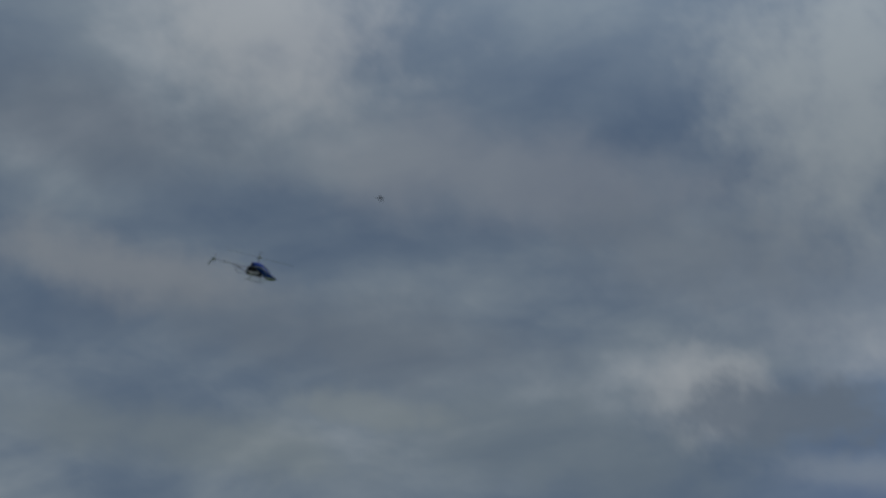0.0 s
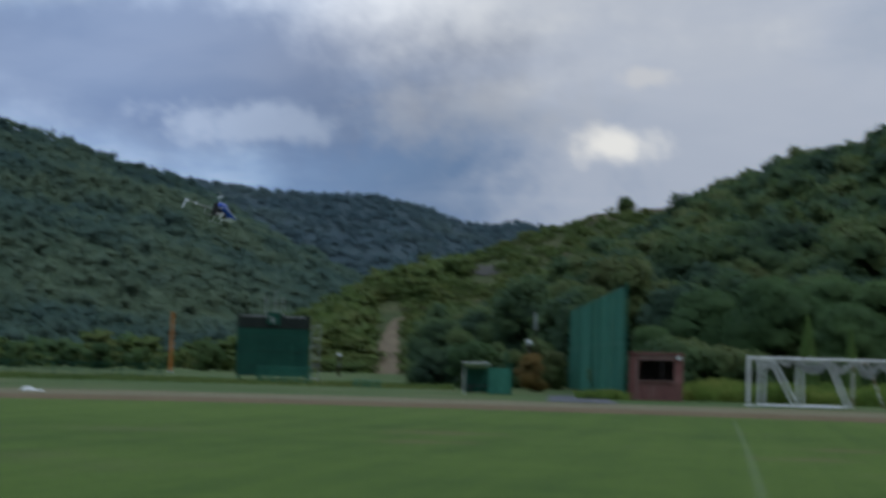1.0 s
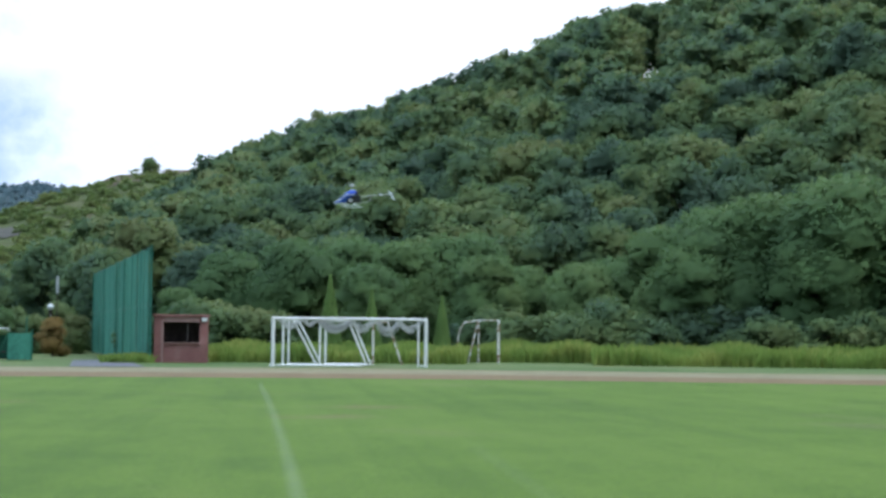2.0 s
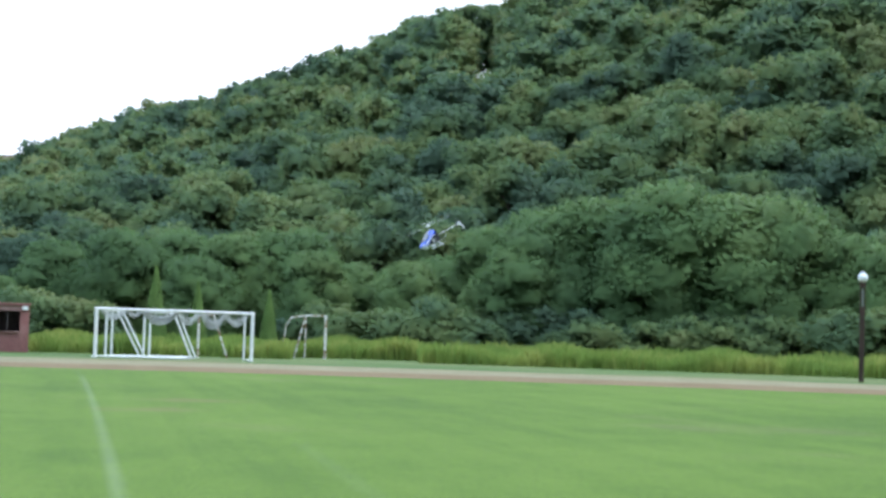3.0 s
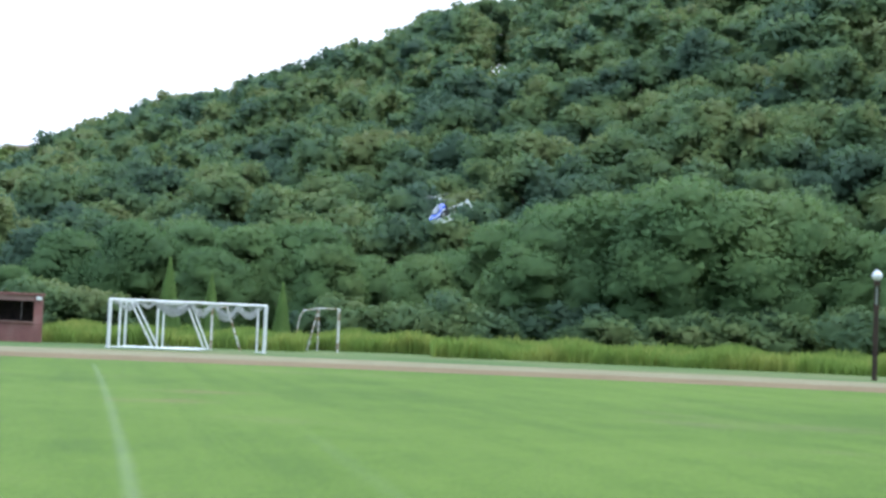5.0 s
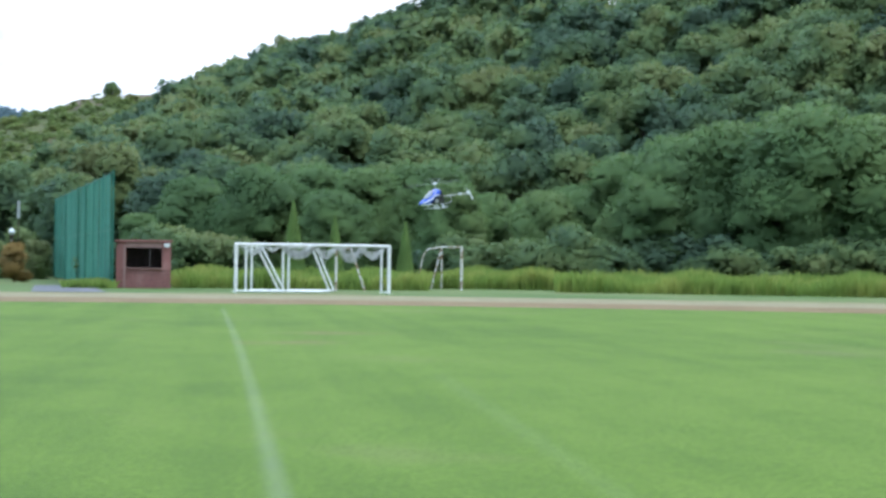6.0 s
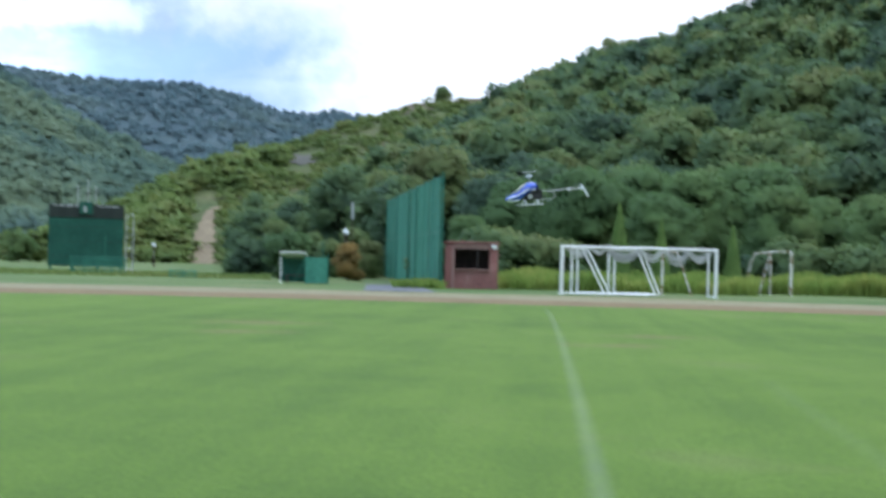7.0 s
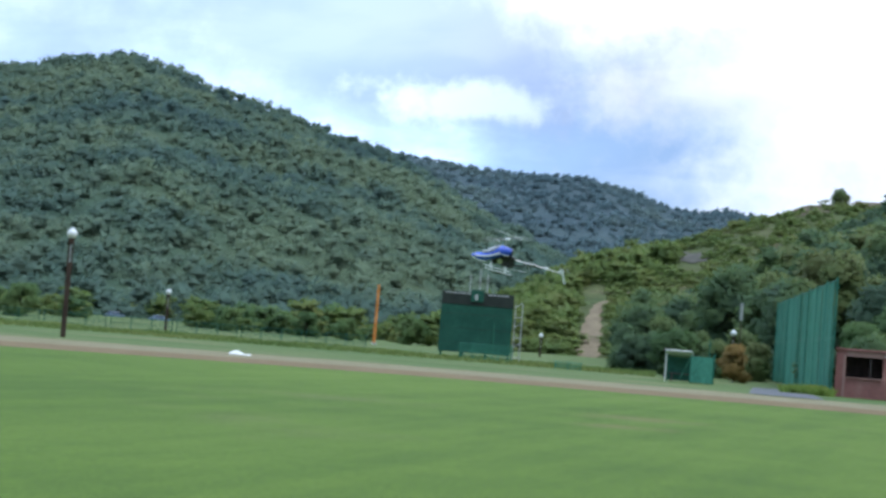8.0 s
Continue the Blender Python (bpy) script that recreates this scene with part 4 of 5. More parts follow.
# tall meadow grass beyond the track
def meadow(name, az0, az1, near, far, height, count, seed, label, material=WEED):
    g3 = np.random.default_rng(seed)
    verts, faces = [], []
    az = g3.uniform(min(az0, az1), max(az0, az1), count)
    d = g3.uniform(near, far, count)
    a = np.radians(az)
    x, y = -np.sin(a) * d, np.cos(a) * d
    h = height * g3.uniform(0.6, 1.1, count) * (0.82 + 0.25 * np.sin(az * 1.7) * np.sin(az * 0.53 + d * 0.2))
    turn = g3.uniform(0, 6.28, count)
    w = g3.uniform(0.035, 0.08, count)
    lean = g3.uniform(-0.22, 0.22, (count, 2))
    cx, sy = np.cos(turn) * w, np.sin(turn) * w
    zero = np.full(count, 0.0)
    v = np.stack([np.stack([x - cx, y - sy, zero], 1), np.stack([x + cx, y + sy, zero], 1),
                  np.stack([x + cx * 0.8 + lean[:, 0] * 0.5, y + sy * 0.8 + lean[:, 1] * 0.5, h * 0.65], 1), np.stack([x + lean[:, 0] * 1.4, y + lean[:, 1] * 1.4, h], 1)], 1).reshape(-1, 3)
    base = (np.arange(count) * 4)[:, None]
    f = np.concatenate([base + np.array([0, 1, 2]), base + np.array([0, 2, 3])])
    return tagged(new(name, mesh_from(name, v, f, material)), label, "meadow grass", kind="stuff")


meadow("meadow_grass", -6.4, -11, 98, 110, 1.35, 7000, 35, "tall yellow-green meadow grass behind the small goal")
meadow("meadow_grass", -11, -36, 91, 104, 1.35, 21000, 31, "tall yellow-green meadow grass beyond the track")
meadow("meadow_grass", 2.15, -6.6, 90.5, 108, 1.2, 13000, 32, "tall yellow-green grass behind the goals")
meadow("rough_tussocks", 5.8, 4.0, 86.5, 91, 0.5, 700, 33, "rough tussocks beside the booth")
meadow("rough_tussocks", 34, 10, 104, 124, 0.28, 9000, 34, "ankle-high rough grass beyond the track", LEAF_OLIVE)


# ---- goals ----
def football_goal(m, width, height, depth, material, label, brace=True, net=True):
    goal = empty("football_goal", m, label, "football goal", "goals beyond the track")
    r = 0.062
    for x in (0, width):
        part("post", tube(bmesh.new(), (x, 0, -0.05), (x, 0, height), r * 1.4, None, 14), material, goal)
    bm = tube(bmesh.new(), (-r, 0, height), (width + r, 0, height), r, None, 14)
    for x in (0, width):
        bmesh.ops.create_uvsphere(bm, u_segments=12, v_segments=8, radius=r * 1.05, matrix=Matrix.Translation((x, 0, height)))
    part("crossbar", bm, material, goal)
    for x in (0.0, width):
        if brace:
            part("back_stay", path_tube(bmesh.new(), [(x, 0, height), (x, 0.55, height - 0.06), (x, depth, 0.05)], 0.045), material, goal)
        part("ground_bar", tube(bmesh.new(), (x, 0.0, 0.05), (x, depth, 0.05), 0.04), material, goal)
    part("ground_bar", tube(bmesh.new(), (0, depth, 0.05), (width * 0.6, depth, 0.05), 0.04), material, goal)
    part("rear_post", tube(bmesh.new(), (width - 0.14, depth, -0.05), (width - 0.14, depth, height - 0.1), 0.05, None, 12), material, goal)
    return goal


def turned(az, d, spin):
    """A pose on the ground at a bearing; spin 0 has x to the right and y away."""
    return Matrix.Translation(at(az, d)) @ Matrix.Rotation(radians(az + spin), 4, "Z")


GOAL_H = 2.30
front = football_goal(Matrix.Translation(at(0.0, 79.5)) @ Matrix.Rotation(radians(7.0), 4, "Z"), 7.42, GOAL_H, 1.1, WHITE, "full-size white football goal beyond the track", brace=False)
# two white goals stored side-on: each shows an upright, a slanting stay and a ground bar
for az, d, lean, depth in ((-0.34, 81.0, 0.5, 1.62), (-1.6, 82.2, 1.4, 2.3)):
    w = 2.25
    goal = empty("football_goal", turned(az, d, 0), "white football goal stored side-on behind another goal", "football goal", "goals beyond the track")
    for y in (0.0, 2.4):
        x = 0.28 if y else 0.0
        part("post", tube(bmesh.new(), (x, y, -0.04), (x, y, w), 0.055, None, 12), WHITE, goal)
        part("back_stay", tube(bmesh.new(), (x + lean, y, w - 0.05), (x + depth, y, 0.05), 0.05, None, 12), WHITE, goal)
        part("top_stay", tube(bmesh.new(), (x, y, w - 0.03), (x + lean + 0.03, y, w - 0.03), 0.04, None, 12), WHITE, goal)
        part("ground_bar", tube(bmesh.new(), (x, y, 0.05), (x + depth, y, 0.05), 0.045, None, 12), WHITE, goal)
    part("crossbar", tube(bmesh.new(), (0, 0, w), (0.28, 2.4, w), 0.055, None, 12), WHITE, goal)
rust_goal = empty("football_goal", turned(-3.42, 86.0, 0), "old flaking football goal frame with rusty posts", "football goal", "goals beyond the track")
part("post", tube(bmesh.new(), (0, 0, -0.05), (0, 0, 2.25), 0.06, None, 12), RUSTY, rust_goal)
part("back_stay", tube(bmesh.new(), (0.75, 0, 2.2), (1.5, 0, 0), 0.045, None, 12), RUSTY, rust_goal)
part("top_stay", tube(bmesh.new(), (0, 0, 2.22), (0.78, 0, 2.2), 0.045, None, 12), RUSTY, rust_goal)

small = empty("football_goal", turned(-7.73, 95.0, 0), "small old football goal with flaking white paint", "football goal", "goals beyond the track")
H2 = 2.45
part("post", tube(bmesh.new(), (0, 0, -0.05), (0, 0, H2), 0.075, None, 12), RUSTY, small, "peeling front post")
part("post", tube(bmesh.new(), (-1.15, 1.2, -0.05), (-1.15, 1.2, H2 + 0.02), 0.045, None, 12), RUSTY, small)
part("crossbar", tube(bmesh.new(), (0, 0, H2), (-1.15, 1.2, H2), 0.042, None, 12), RUSTY, small)
part("top_stay", tube(bmesh.new(), (-1.15, 1.2, H2), (-2.0, 1.0, H2 - 0.15), 0.04, None, 12), RUSTY, small)
part("back_stay", path_tube(bmesh.new(), [(-2.0, 1.0, H2 - 0.15), (-2.25, 1.0, H2 - 0.6), (-2.4, 1.0, 0.9)], 0.035), RUSTY, small)
part("back_stay", tube(bmesh.new(), (-1.2, 1.2, H2 - 0.1), (-1.75, 1.2, 0.0), 0.05, None, 12), RUSTY, small)


# netting gathered up on the crossbar
def hung_net(m, spans, label):
    """Cords hanging in swags: each span is x0, x1, drop and cord count."""
    net = empty("goal_net", m, label, "goal net")
    gg = random.Random(5)
    for x0, x1, drop, cords in spans:
        bm = bmesh.new()
        for i in range(cords):
            a, b = x0 + gg.uniform(0, 0.3), x1 - gg.uniform(0, 0.3)
            y = gg.uniform(0.08, 0.5)
            dr = drop * gg.uniform(0.35, 1.0)
            pts = [(a + (b - a) * k / 8, y, -0.04 - dr * (1 - (2 * k / 8 - 1) ** 2) - gg.uniform(0, 0.03)) for k in range(9)]
            for p, q in zip(pts, pts[1:]):
                tube(bm, p, q, 0.007, None, 4)
        for i in range(cords):
            a = x0 + (x1 - x0) * gg.random()
            k = (a - x0) / (x1 - x0)
            tube(bm, (a, 0.05, 0), (a + gg.uniform(-0.15, 0.15), gg.uniform(0.1, 0.5), -0.06 - drop * (1 - (2 * k - 1) ** 2) * gg.uniform(0.5, 1)), 0.006, None, 4)
        part("swag", bm, NETTING, net)
    return net


hung_net(front.matrix_world @ Matrix.Translation((0, 0.02, GOAL_H - 0.03)), [(0.2, 1.5, 0.5, 24), (1.4, 2.2, 0.3, 20), (2.1, 3.9, 0.62, 90), (3.7, 5.0, 0.6, 26), (4.9, 6.3, 0.75, 26), (6.0, 7.3, 0.6, 22)], "white goal net gathered in swags under the crossbar")


# ---- booth, nets and shelter ----
def booth():
    b = empty("ticket_booth", turned(4.02, 88.5, 0), "faded red timber booth with an open window", "booth")
    W, D, HH = 2.82, 2.0, 2.42
    wx0, wx1, wz0, wz1 = 0.50, 2.36, 1.03, 2.12

    def wall(name, size, p, mat_=PINK, label="", bev=0.01):
        return part(name, box(bmesh.new(), size, p, bev), mat_, b, label)
    wall("front_wall", (wx0, 0.1, HH), (wx0 / 2, 0.05, HH / 2))
    wall("front_wall", (W - wx1, 0.1, HH), ((W + wx1) / 2, 0.05, HH / 2))
    wall("front_wall", (wx1 - wx0, 0.1, wz0), ((wx0 + wx1) / 2, 0.05, wz0 / 2))
    wall("front_wall", (wx1 - wx0, 0.1, HH - wz1), ((wx0 + wx1) / 2, 0.05, (HH + wz1) / 2), PINK_PALE, "paler boarding over the window")
    wall("side_wall", (0.1, D, HH), (0.05, D / 2 + 0.1, HH / 2))
    wall("side_wall", (0.1, D, HH), (W - 0.05, D / 2 + 0.1, HH / 2))
    wall("back_wall", (W, 0.1, HH), (W / 2, D + 0.15, HH / 2), DARK, "dark back wall")
    wall("floor", (W - 0.2, D, 0.08), (W / 2, D / 2 + 0.1, 0.06), DARK)
    wall("roof", (W + 0.16, D + 0.4, 0.1), (W / 2, D / 2 + 0.08, HH + 0.05), PINK, "", 0.02)
    part("corner_post", box(bmesh.new(), (0.12, 0.06, HH - 0.2), (0.42, -0.03, HH / 2 - 0.1), 0.01), PINK_PALE, b, "pale post beside the window")
    part("window_sill", box(bmesh.new(), (wx1 - wx0 + 0.1, 0.2, 0.05), ((wx0 + wx1) / 2, -0.02, wz0), 0.008), PINK_PALE, b)
    part("mullion", box(bmesh.new(), (0.05, 0.05, wz1 - wz0), (wx1 - 0.62, 0.05, (wz0 + wz1) / 2)), DARK, b)
    part("lamp", box(bmesh.new(), (0.28, 0.14, 0.2), (W - 0.22, -0.08, HH - 0.16), 0.03), WHITE, b, "white lamp box under the eaves")
    for i in range(6):
        part("board_joint", box(bmesh.new(), (W - 0.52, 0.012, 0.014), ((W + 0.5) / 2 - 0.02, -0.004, 0.15 + 0.15 * i)), DARK, b)
    return b


booth()


def fence_net(points, height, label, posts=8):
    """A tall net of cords on steel posts, seen at a slant."""
    net = empty("ball_net", Matrix.Translation(points[0]), label, "ball-stop net")
    a, b = Vector((0, 0, 0)), points[1] - points[0]
    length = b.length
    u = b / length
    for i in range(posts + 1):
        p = u * length * i / posts
        part("post", tube(bmesh.new(), (p.x, p.y, -0.1), (p.x, p.y, height + 0.12), 0.055, None, 10), GREEN_POST, net)
    for z in (height, height * 0.5, 0.12):
        part("rail", tube(bmesh.new(), (0, 0, z), (b.x, b.y, z), 0.025, None, 8), GREEN_POST, net)
    bm = bmesh.new()
    n = int(length / 0.30)
    for i in range(n + 1):
        p = u * length * i / n
        sag = 0.03 * math.sin(i * 0.9)
        box(bm, (0.25, 0.012, height - 0.1), (p.x + sag, p.y, height / 2), 0, (0, 0, math.degrees(math.atan2(u.y, u.x)) + random.uniform(-14, 14)))
    for j in range(int(height / 0.3)):
        tube(bm, (0, 0, 0.15 + j * 0.3), (b.x, b.y, 0.15 + j * 0.3), 0.008, None, 4)
    part("netting", bm, GREEN_NET, net, "fine green netting")
    return net


fence_net((at(4.15, 88.0), at(6.05, 131.0)), 6.02, "tall green ball-stop net on steel posts")


def shelter():
    s = empty("team_shelter", turned(9.65, 92.0, -4), "open team shelter with a white roof edge and green mesh sides", "shelter")
    for x in (0.0, 1.35, 2.55):
        part("post", tube(bmesh.new(), (x, 0, -0.05), (x, 0, 1.55), 0.035), WHITE if x == 0 else GREEN_POST, s)
        part("post", tube(bmesh.new(), (x, 1.3, -0.05), (x, 1.3, 1.7), 0.035), GREEN_POST, s)
    part("roof", box(bmesh.new(), (1.45, 1.7, 0.07), (0.66, 0.6, 1.62), 0.01, (-6, 0, 0)), WHITE, s, "white sheet roof")
    part("back_panel", box(bmesh.new(), (2.6, 0.05, 1.3), (1.28, 1.32, 0.72)), GREEN_PANEL, s)
    part("side_panel", box(bmesh.new(), (1.2, 0.05, 1.42), (1.95, 0.0, 0.75)), GREEN_NET, s, "green mesh panel")
    part("brace", tube(bmesh.new(), (0.75, 0, 0.1), (1.35, 0, 1.45), 0.03), GREEN_POST, s)
    part("mast", tube(bmesh.new(), (2.3, 0.3, 0), (2.3, 0.3, 2.4), 0.03), GREEN_POST, s)
    part("bench", box(bmesh.new(), (2.3, 0.35, 0.06), (1.25, 0.9, 0.45), 0.01), DARK, s)
    part("bench_leg", box(bmesh.new(), (0.08, 0.3, 0.44), (0.3, 0.9, 0.22)), DARK, s)
    part("bench_leg", box(bmesh.new(), (0.08, 0.3, 0.44), (2.2, 0.9, 0.22)), DARK, s)


shelter()


# ---- lamps ----
def park_lamp(az, d, height, z=0.0, scale=1.0, label="brown timber park lamp with a round glass globe"):
    s = scale
    lamp = empty("park_lamp", Matrix.Translation(at(az, d, z)) @ Matrix.Rotation(radians(az), 4, "Z"), label, "street lamp", "park lamps round the ground")
    h = height
    part("post", box(bmesh.new(), (0.24 * s, 0.24 * s, h - 1.32 * s + 0.1), (0, 0, (h - 1.32 * s) / 2 - 0.05), 0.02), BROWN_POLE, lamp)
    for x in (-0.10 * s, 0.10 * s):
        part("side_rail", box(bmesh.new(), (0.06 * s, 0.2 * s, 1.1 * s), (x, 0, h - 0.95 * s), 0.01), BROWN_POLE, lamp)
    part("inner_tube", tube(bmesh.new(), (0, 0, h - 1.4 * s), (0, 0, h - 0.3 * s), 0.04 * s), STEEL, lamp, "pale steel tube between the rails")
    part("collar", tube(bmesh.new(), (0, 0, h - 0.46 * s), (0, 0, h - 0.22 * s), 0.14 * s, 0.16 * s, 14), BROWN_POLE, lamp)
    bm = bmesh.new()
    bmesh.ops.create_uvsphere(bm, u_segments=20, v_segments=14, radius=0.24 * s, matrix=Matrix.Translation((0, 0, h)))
    globe = part("globe", bm, GLOBE, lamp, "clear white glass globe", True)
    part("bulb", tube(bmesh.new(), (0, 0, h - 0.2 * s), (0, 0, h + 0.02 * s), 0.07 * s), DARK, lamp)
    part("cap", tube(bmesh.new(), (0, 0, h + 0.24 * s), (0, 0, h + 0.29 * s), 0.12 * s, 0.06 * s, 12), STEEL, lamp)
    return lamp


park_lamp(-25.87, 79, 4.80)
park_lamp(30.12, 79, 4.80)
park_lamp(26.75, 146, 3.3, label="brown park lamp with a white globe before the scrub")
park_lamp(10.3, 170, 2.35, label="distant park lamp with a white globe by the trees")
park_lamp(7.45, 128, 3.42, label="park lamp with a white globe before the trees")
park_lamp(13.95, 185, 2.3, label="distant park lamp with a white globe by the dirt road")
park_lamp(29.9, 230, 1.9, label="distant park lamp with a white globe in the scrub")

mast = empty("marker_mast", turned(7.24, 128, 0), "thin dark mast with a pale tube at its top", "mast")
part("pole", tube(bmesh.new(), (0, 0, -0.1), (0, 0, 4.5), 0.045), BARK, mast)
part("tube", tube(bmesh.new(), (0, 0, 4.45), (0, 0, 5.75), 0.11, None, 12), STEEL, mast, "pale grey tube")

pole = empty("foul_pole", turned(19.66, 172, 0), "tall orange foul pole on the outfield", "foul pole")
part("pole", tube(bmesh.new(), (0, 0, -0.1), (0.05, 0, 6.15), 0.15, 0.13, 14), ORANGE, pole)
part("base", box(bmesh.new(), (0.5, 0.5, 0.2), (0, 0, 0.08), 0.03), STEEL, pole)


def scoreboard():
    """The board stands on posts; its upper band is black with rows of small pale marks."""
    s = empty("scoreboard", turned(17.45, 118, 0), "dark green scoreboard with a black upper band on posts", "scoreboard")
    W, z0, z1 = 5.12, 0.42, 4.72
    part("board", box(bmesh.new(), (W, 0.35, z1 - z0 - 0.95), (W / 2, 0.2, (z0 + z1 - 0.95) / 2), 0.02), GREEN_PANEL, s)
    part("header", box(bmesh.new(), (W, 0.4, 0.95), (W / 2, 0.2, z1 - 0.475), 0.02), BLACK_PANEL, s, "black header band")
    part("clock_panel", box(bmesh.new(), (0.9, 0.12, 0.85), (W / 2 - 0.05, -0.05, z1 - 0.25), 0.02), GREEN_PANEL, s)
    part("clock_face", box(bmesh.new(), (0.2, 0.04, 0.42), (W / 2 - 0.12, -0.13, z1 - 0.35), 0.01), STEEL, s, "pale blank dial plate")
    gg = random.Random(3)
    for x0, x1 in ((0.25, 2.0), (3.3, 4.75)):
        x = x0
        while x < x1:
            w = gg.uniform(0.1, 0.3)
            part("lettering_bar", box(bmesh.new(), (w, 0.02, 0.1), (x + w / 2, -0.015, z1 - 0.12)), STEEL, s)
            x += w + gg.uniform(0.04, 0.1)
    for i in (1, 4, 7):
        part("panel_joint", box(bmesh.new(), (W, 0.014, 0.02), (W / 2, 0.02, z0 + 0.35 + 0.34 * i)), BLACK_PANEL, s)
    for x in (0.2, 1.7, 3.4, 4.95):
        part("post", tube(bmesh.new(), (x, 0.3, -0.1), (x, 0.3, z0 + 0.3), 0.09), GREEN_POST, s)
    for x in (1.95, 2.62, 3.16):
        part("flagpole", tube(bmesh.new(), (x, 0.2, z1), (x, 0.2, z1 + (1.75 if x == 2.62 else 1.3)), 0.04), STEEL, s, "thin pale flagpole")
    for x in (W + 0.18, W + 0.68):
        part("tower_leg", tube(bmesh.new(), (x, 0.6, -0.1), (x, 0.6, z1 - 0.6), 0.045), STEEL, s)
    for i in range(6):
        z = 0.3 + 0.72 * i
        part("tower_rung", tube(bmesh.new(), (W + 0.18, 0.6, z), (W + 0.68, 0.6, z + (0.35 if i % 2 else 0)), 0.03), STEEL, s)
    part("mast", tube(bmesh.new(), (3.85, -0.4, 0), (3.85, -0.4, 2.6), 0.035), GREEN_POST, s)


scoreboard()


def mesh_barrier(az, d, width, height, panels, label, steel=GREEN_POST, wire=GREEN_NET):
    b = empty("barrier", turned(az, d, 0), label, "barrier", "green mesh barriers")
    for i in range(panels + 1):
        part("post", tube(bmesh.new(), (width * i / panels, 0, -0.05), (width * i / panels, 0, height), 0.03), steel, b)
    for i in range(panels):
        bm = bmesh.new()
        for k in range(9):
            x = width * (i + (k + 0.5) / 9) / panels
            tube(bm, (x, 0, 0.08), (x, 0, height - 0.04), 0.014, None, 5)
        for z in (0.08, height / 2, height - 0.04):
            tube(bm, (width * i / panels, 0, z), (width * (i + 1) / panels, 0, z), 0.016, None, 5)
        part("mesh_panel", bm, wire, b)
    return b


mesh_barrier(16.7, 112, 3.5, 1.15, 4, "low green mesh barrier before the scoreboard")
mesh_barrier(13.4, 104, 1.6, 0.5, 2, "low green barrier at the track's edge")
for az in (33, 30.8, 28.6, 26.4, 24.2, 22.0):
    mesh_barrier(az, 122, 4.4, 1.05, 3, "thin dark green wire fence beyond the track", GREEN_PANEL, GREEN_PANEL)

# white sheet left lying on the track
bm = bmesh.new()
gg = random.Random(11)
cols, rws = 13, 7
grid = [[bm.verts.new((0.9 * i / (cols - 1), 0.5 * j / (rws - 1), 0.03 + (0.15 * math.exp(-((i - 4) / 3.0) ** 2) + 0.05 * gg.random()) * math.sin(math.pi * j / (rws - 1)))) for j in range(rws)] for i in range(cols)]
for i in range(cols - 1):
    for j in range(rws - 1):
        bm.faces.new((grid[i][j], grid[i + 1][j], grid[i + 1][j + 1], grid[i][j + 1]))
res = bmesh.ops.extrude_face_region(bm, geom=list(bm.faces))
bmesh.ops.translate(bm, verts=[v for v in res["geom"] if isinstance(v, bmesh.types.BMVert)], vec=(0, 0, -0.012))
sheet = part("ground_sheet", bm, CLOTH, None, "", True)
sheet.matrix_world = turned(24.55, 69, 0)
tagged(sheet, "crumpled white sheet lying on the running track", "sheet")


def parked_car(az, d, z):
    c = empty("car", turned(az, d, 20) @ Matrix.Translation((0, 0, z)), "small blue-grey car parked among the scrub", "car", "cars in the scrub")
    part("body", box(bmesh.new(), (3.6, 1.6, 0.62), (0, 0, 0.62), 0.12), CAR_BLUE, c)
    part("cabin", box(bmesh.new(), (2.0, 1.4, 0.52), (-0.1, 0, 1.15), 0.14), CAR_BLUE, c)
    part("windscreen", box(bmesh.new(), (1.7, 1.43, 0.34), (-0.1, 0, 1.16), 0.05), SMOKE, c)
    for x in (-1.15, 1.15):
        for y in (-0.75, 0.75):
            part("wheel", tube(bmesh.new(), (x, y - 0.1, 0.3), (x, y + 0.1, 0.3), 0.3, None, 16), TYRE, c)


for az in (28.5, 27.0):
    parked_car(az, 318, left_hill.height(az, 318) + 0.1)


# ---- model helicopter: x forward, z up, origin on the mast at the canopy's middle ----
def lathe(bm, stations, seg=18):
    """A closed skin through oval rings: x, half width, top, bottom."""
    rings = []
    for x, w, t, b in stations:
        rings.append([bm.verts.new((x, w * math.cos(2 * math.pi * k / seg), (t + b) / 2 + (t - b) / 2 * math.sin(2 * math.pi * k / seg))) for k in range(seg)])
    for p, q in zip(rings, rings[1:]):
        for k in range(seg):
            bm.faces.new((p[k], p[(k + 1) % seg], q[(k + 1) % seg], q[k]))
    bm.faces.new(rings[0])
    bm.faces.new(list(reversed(rings[-1])))
    return bm


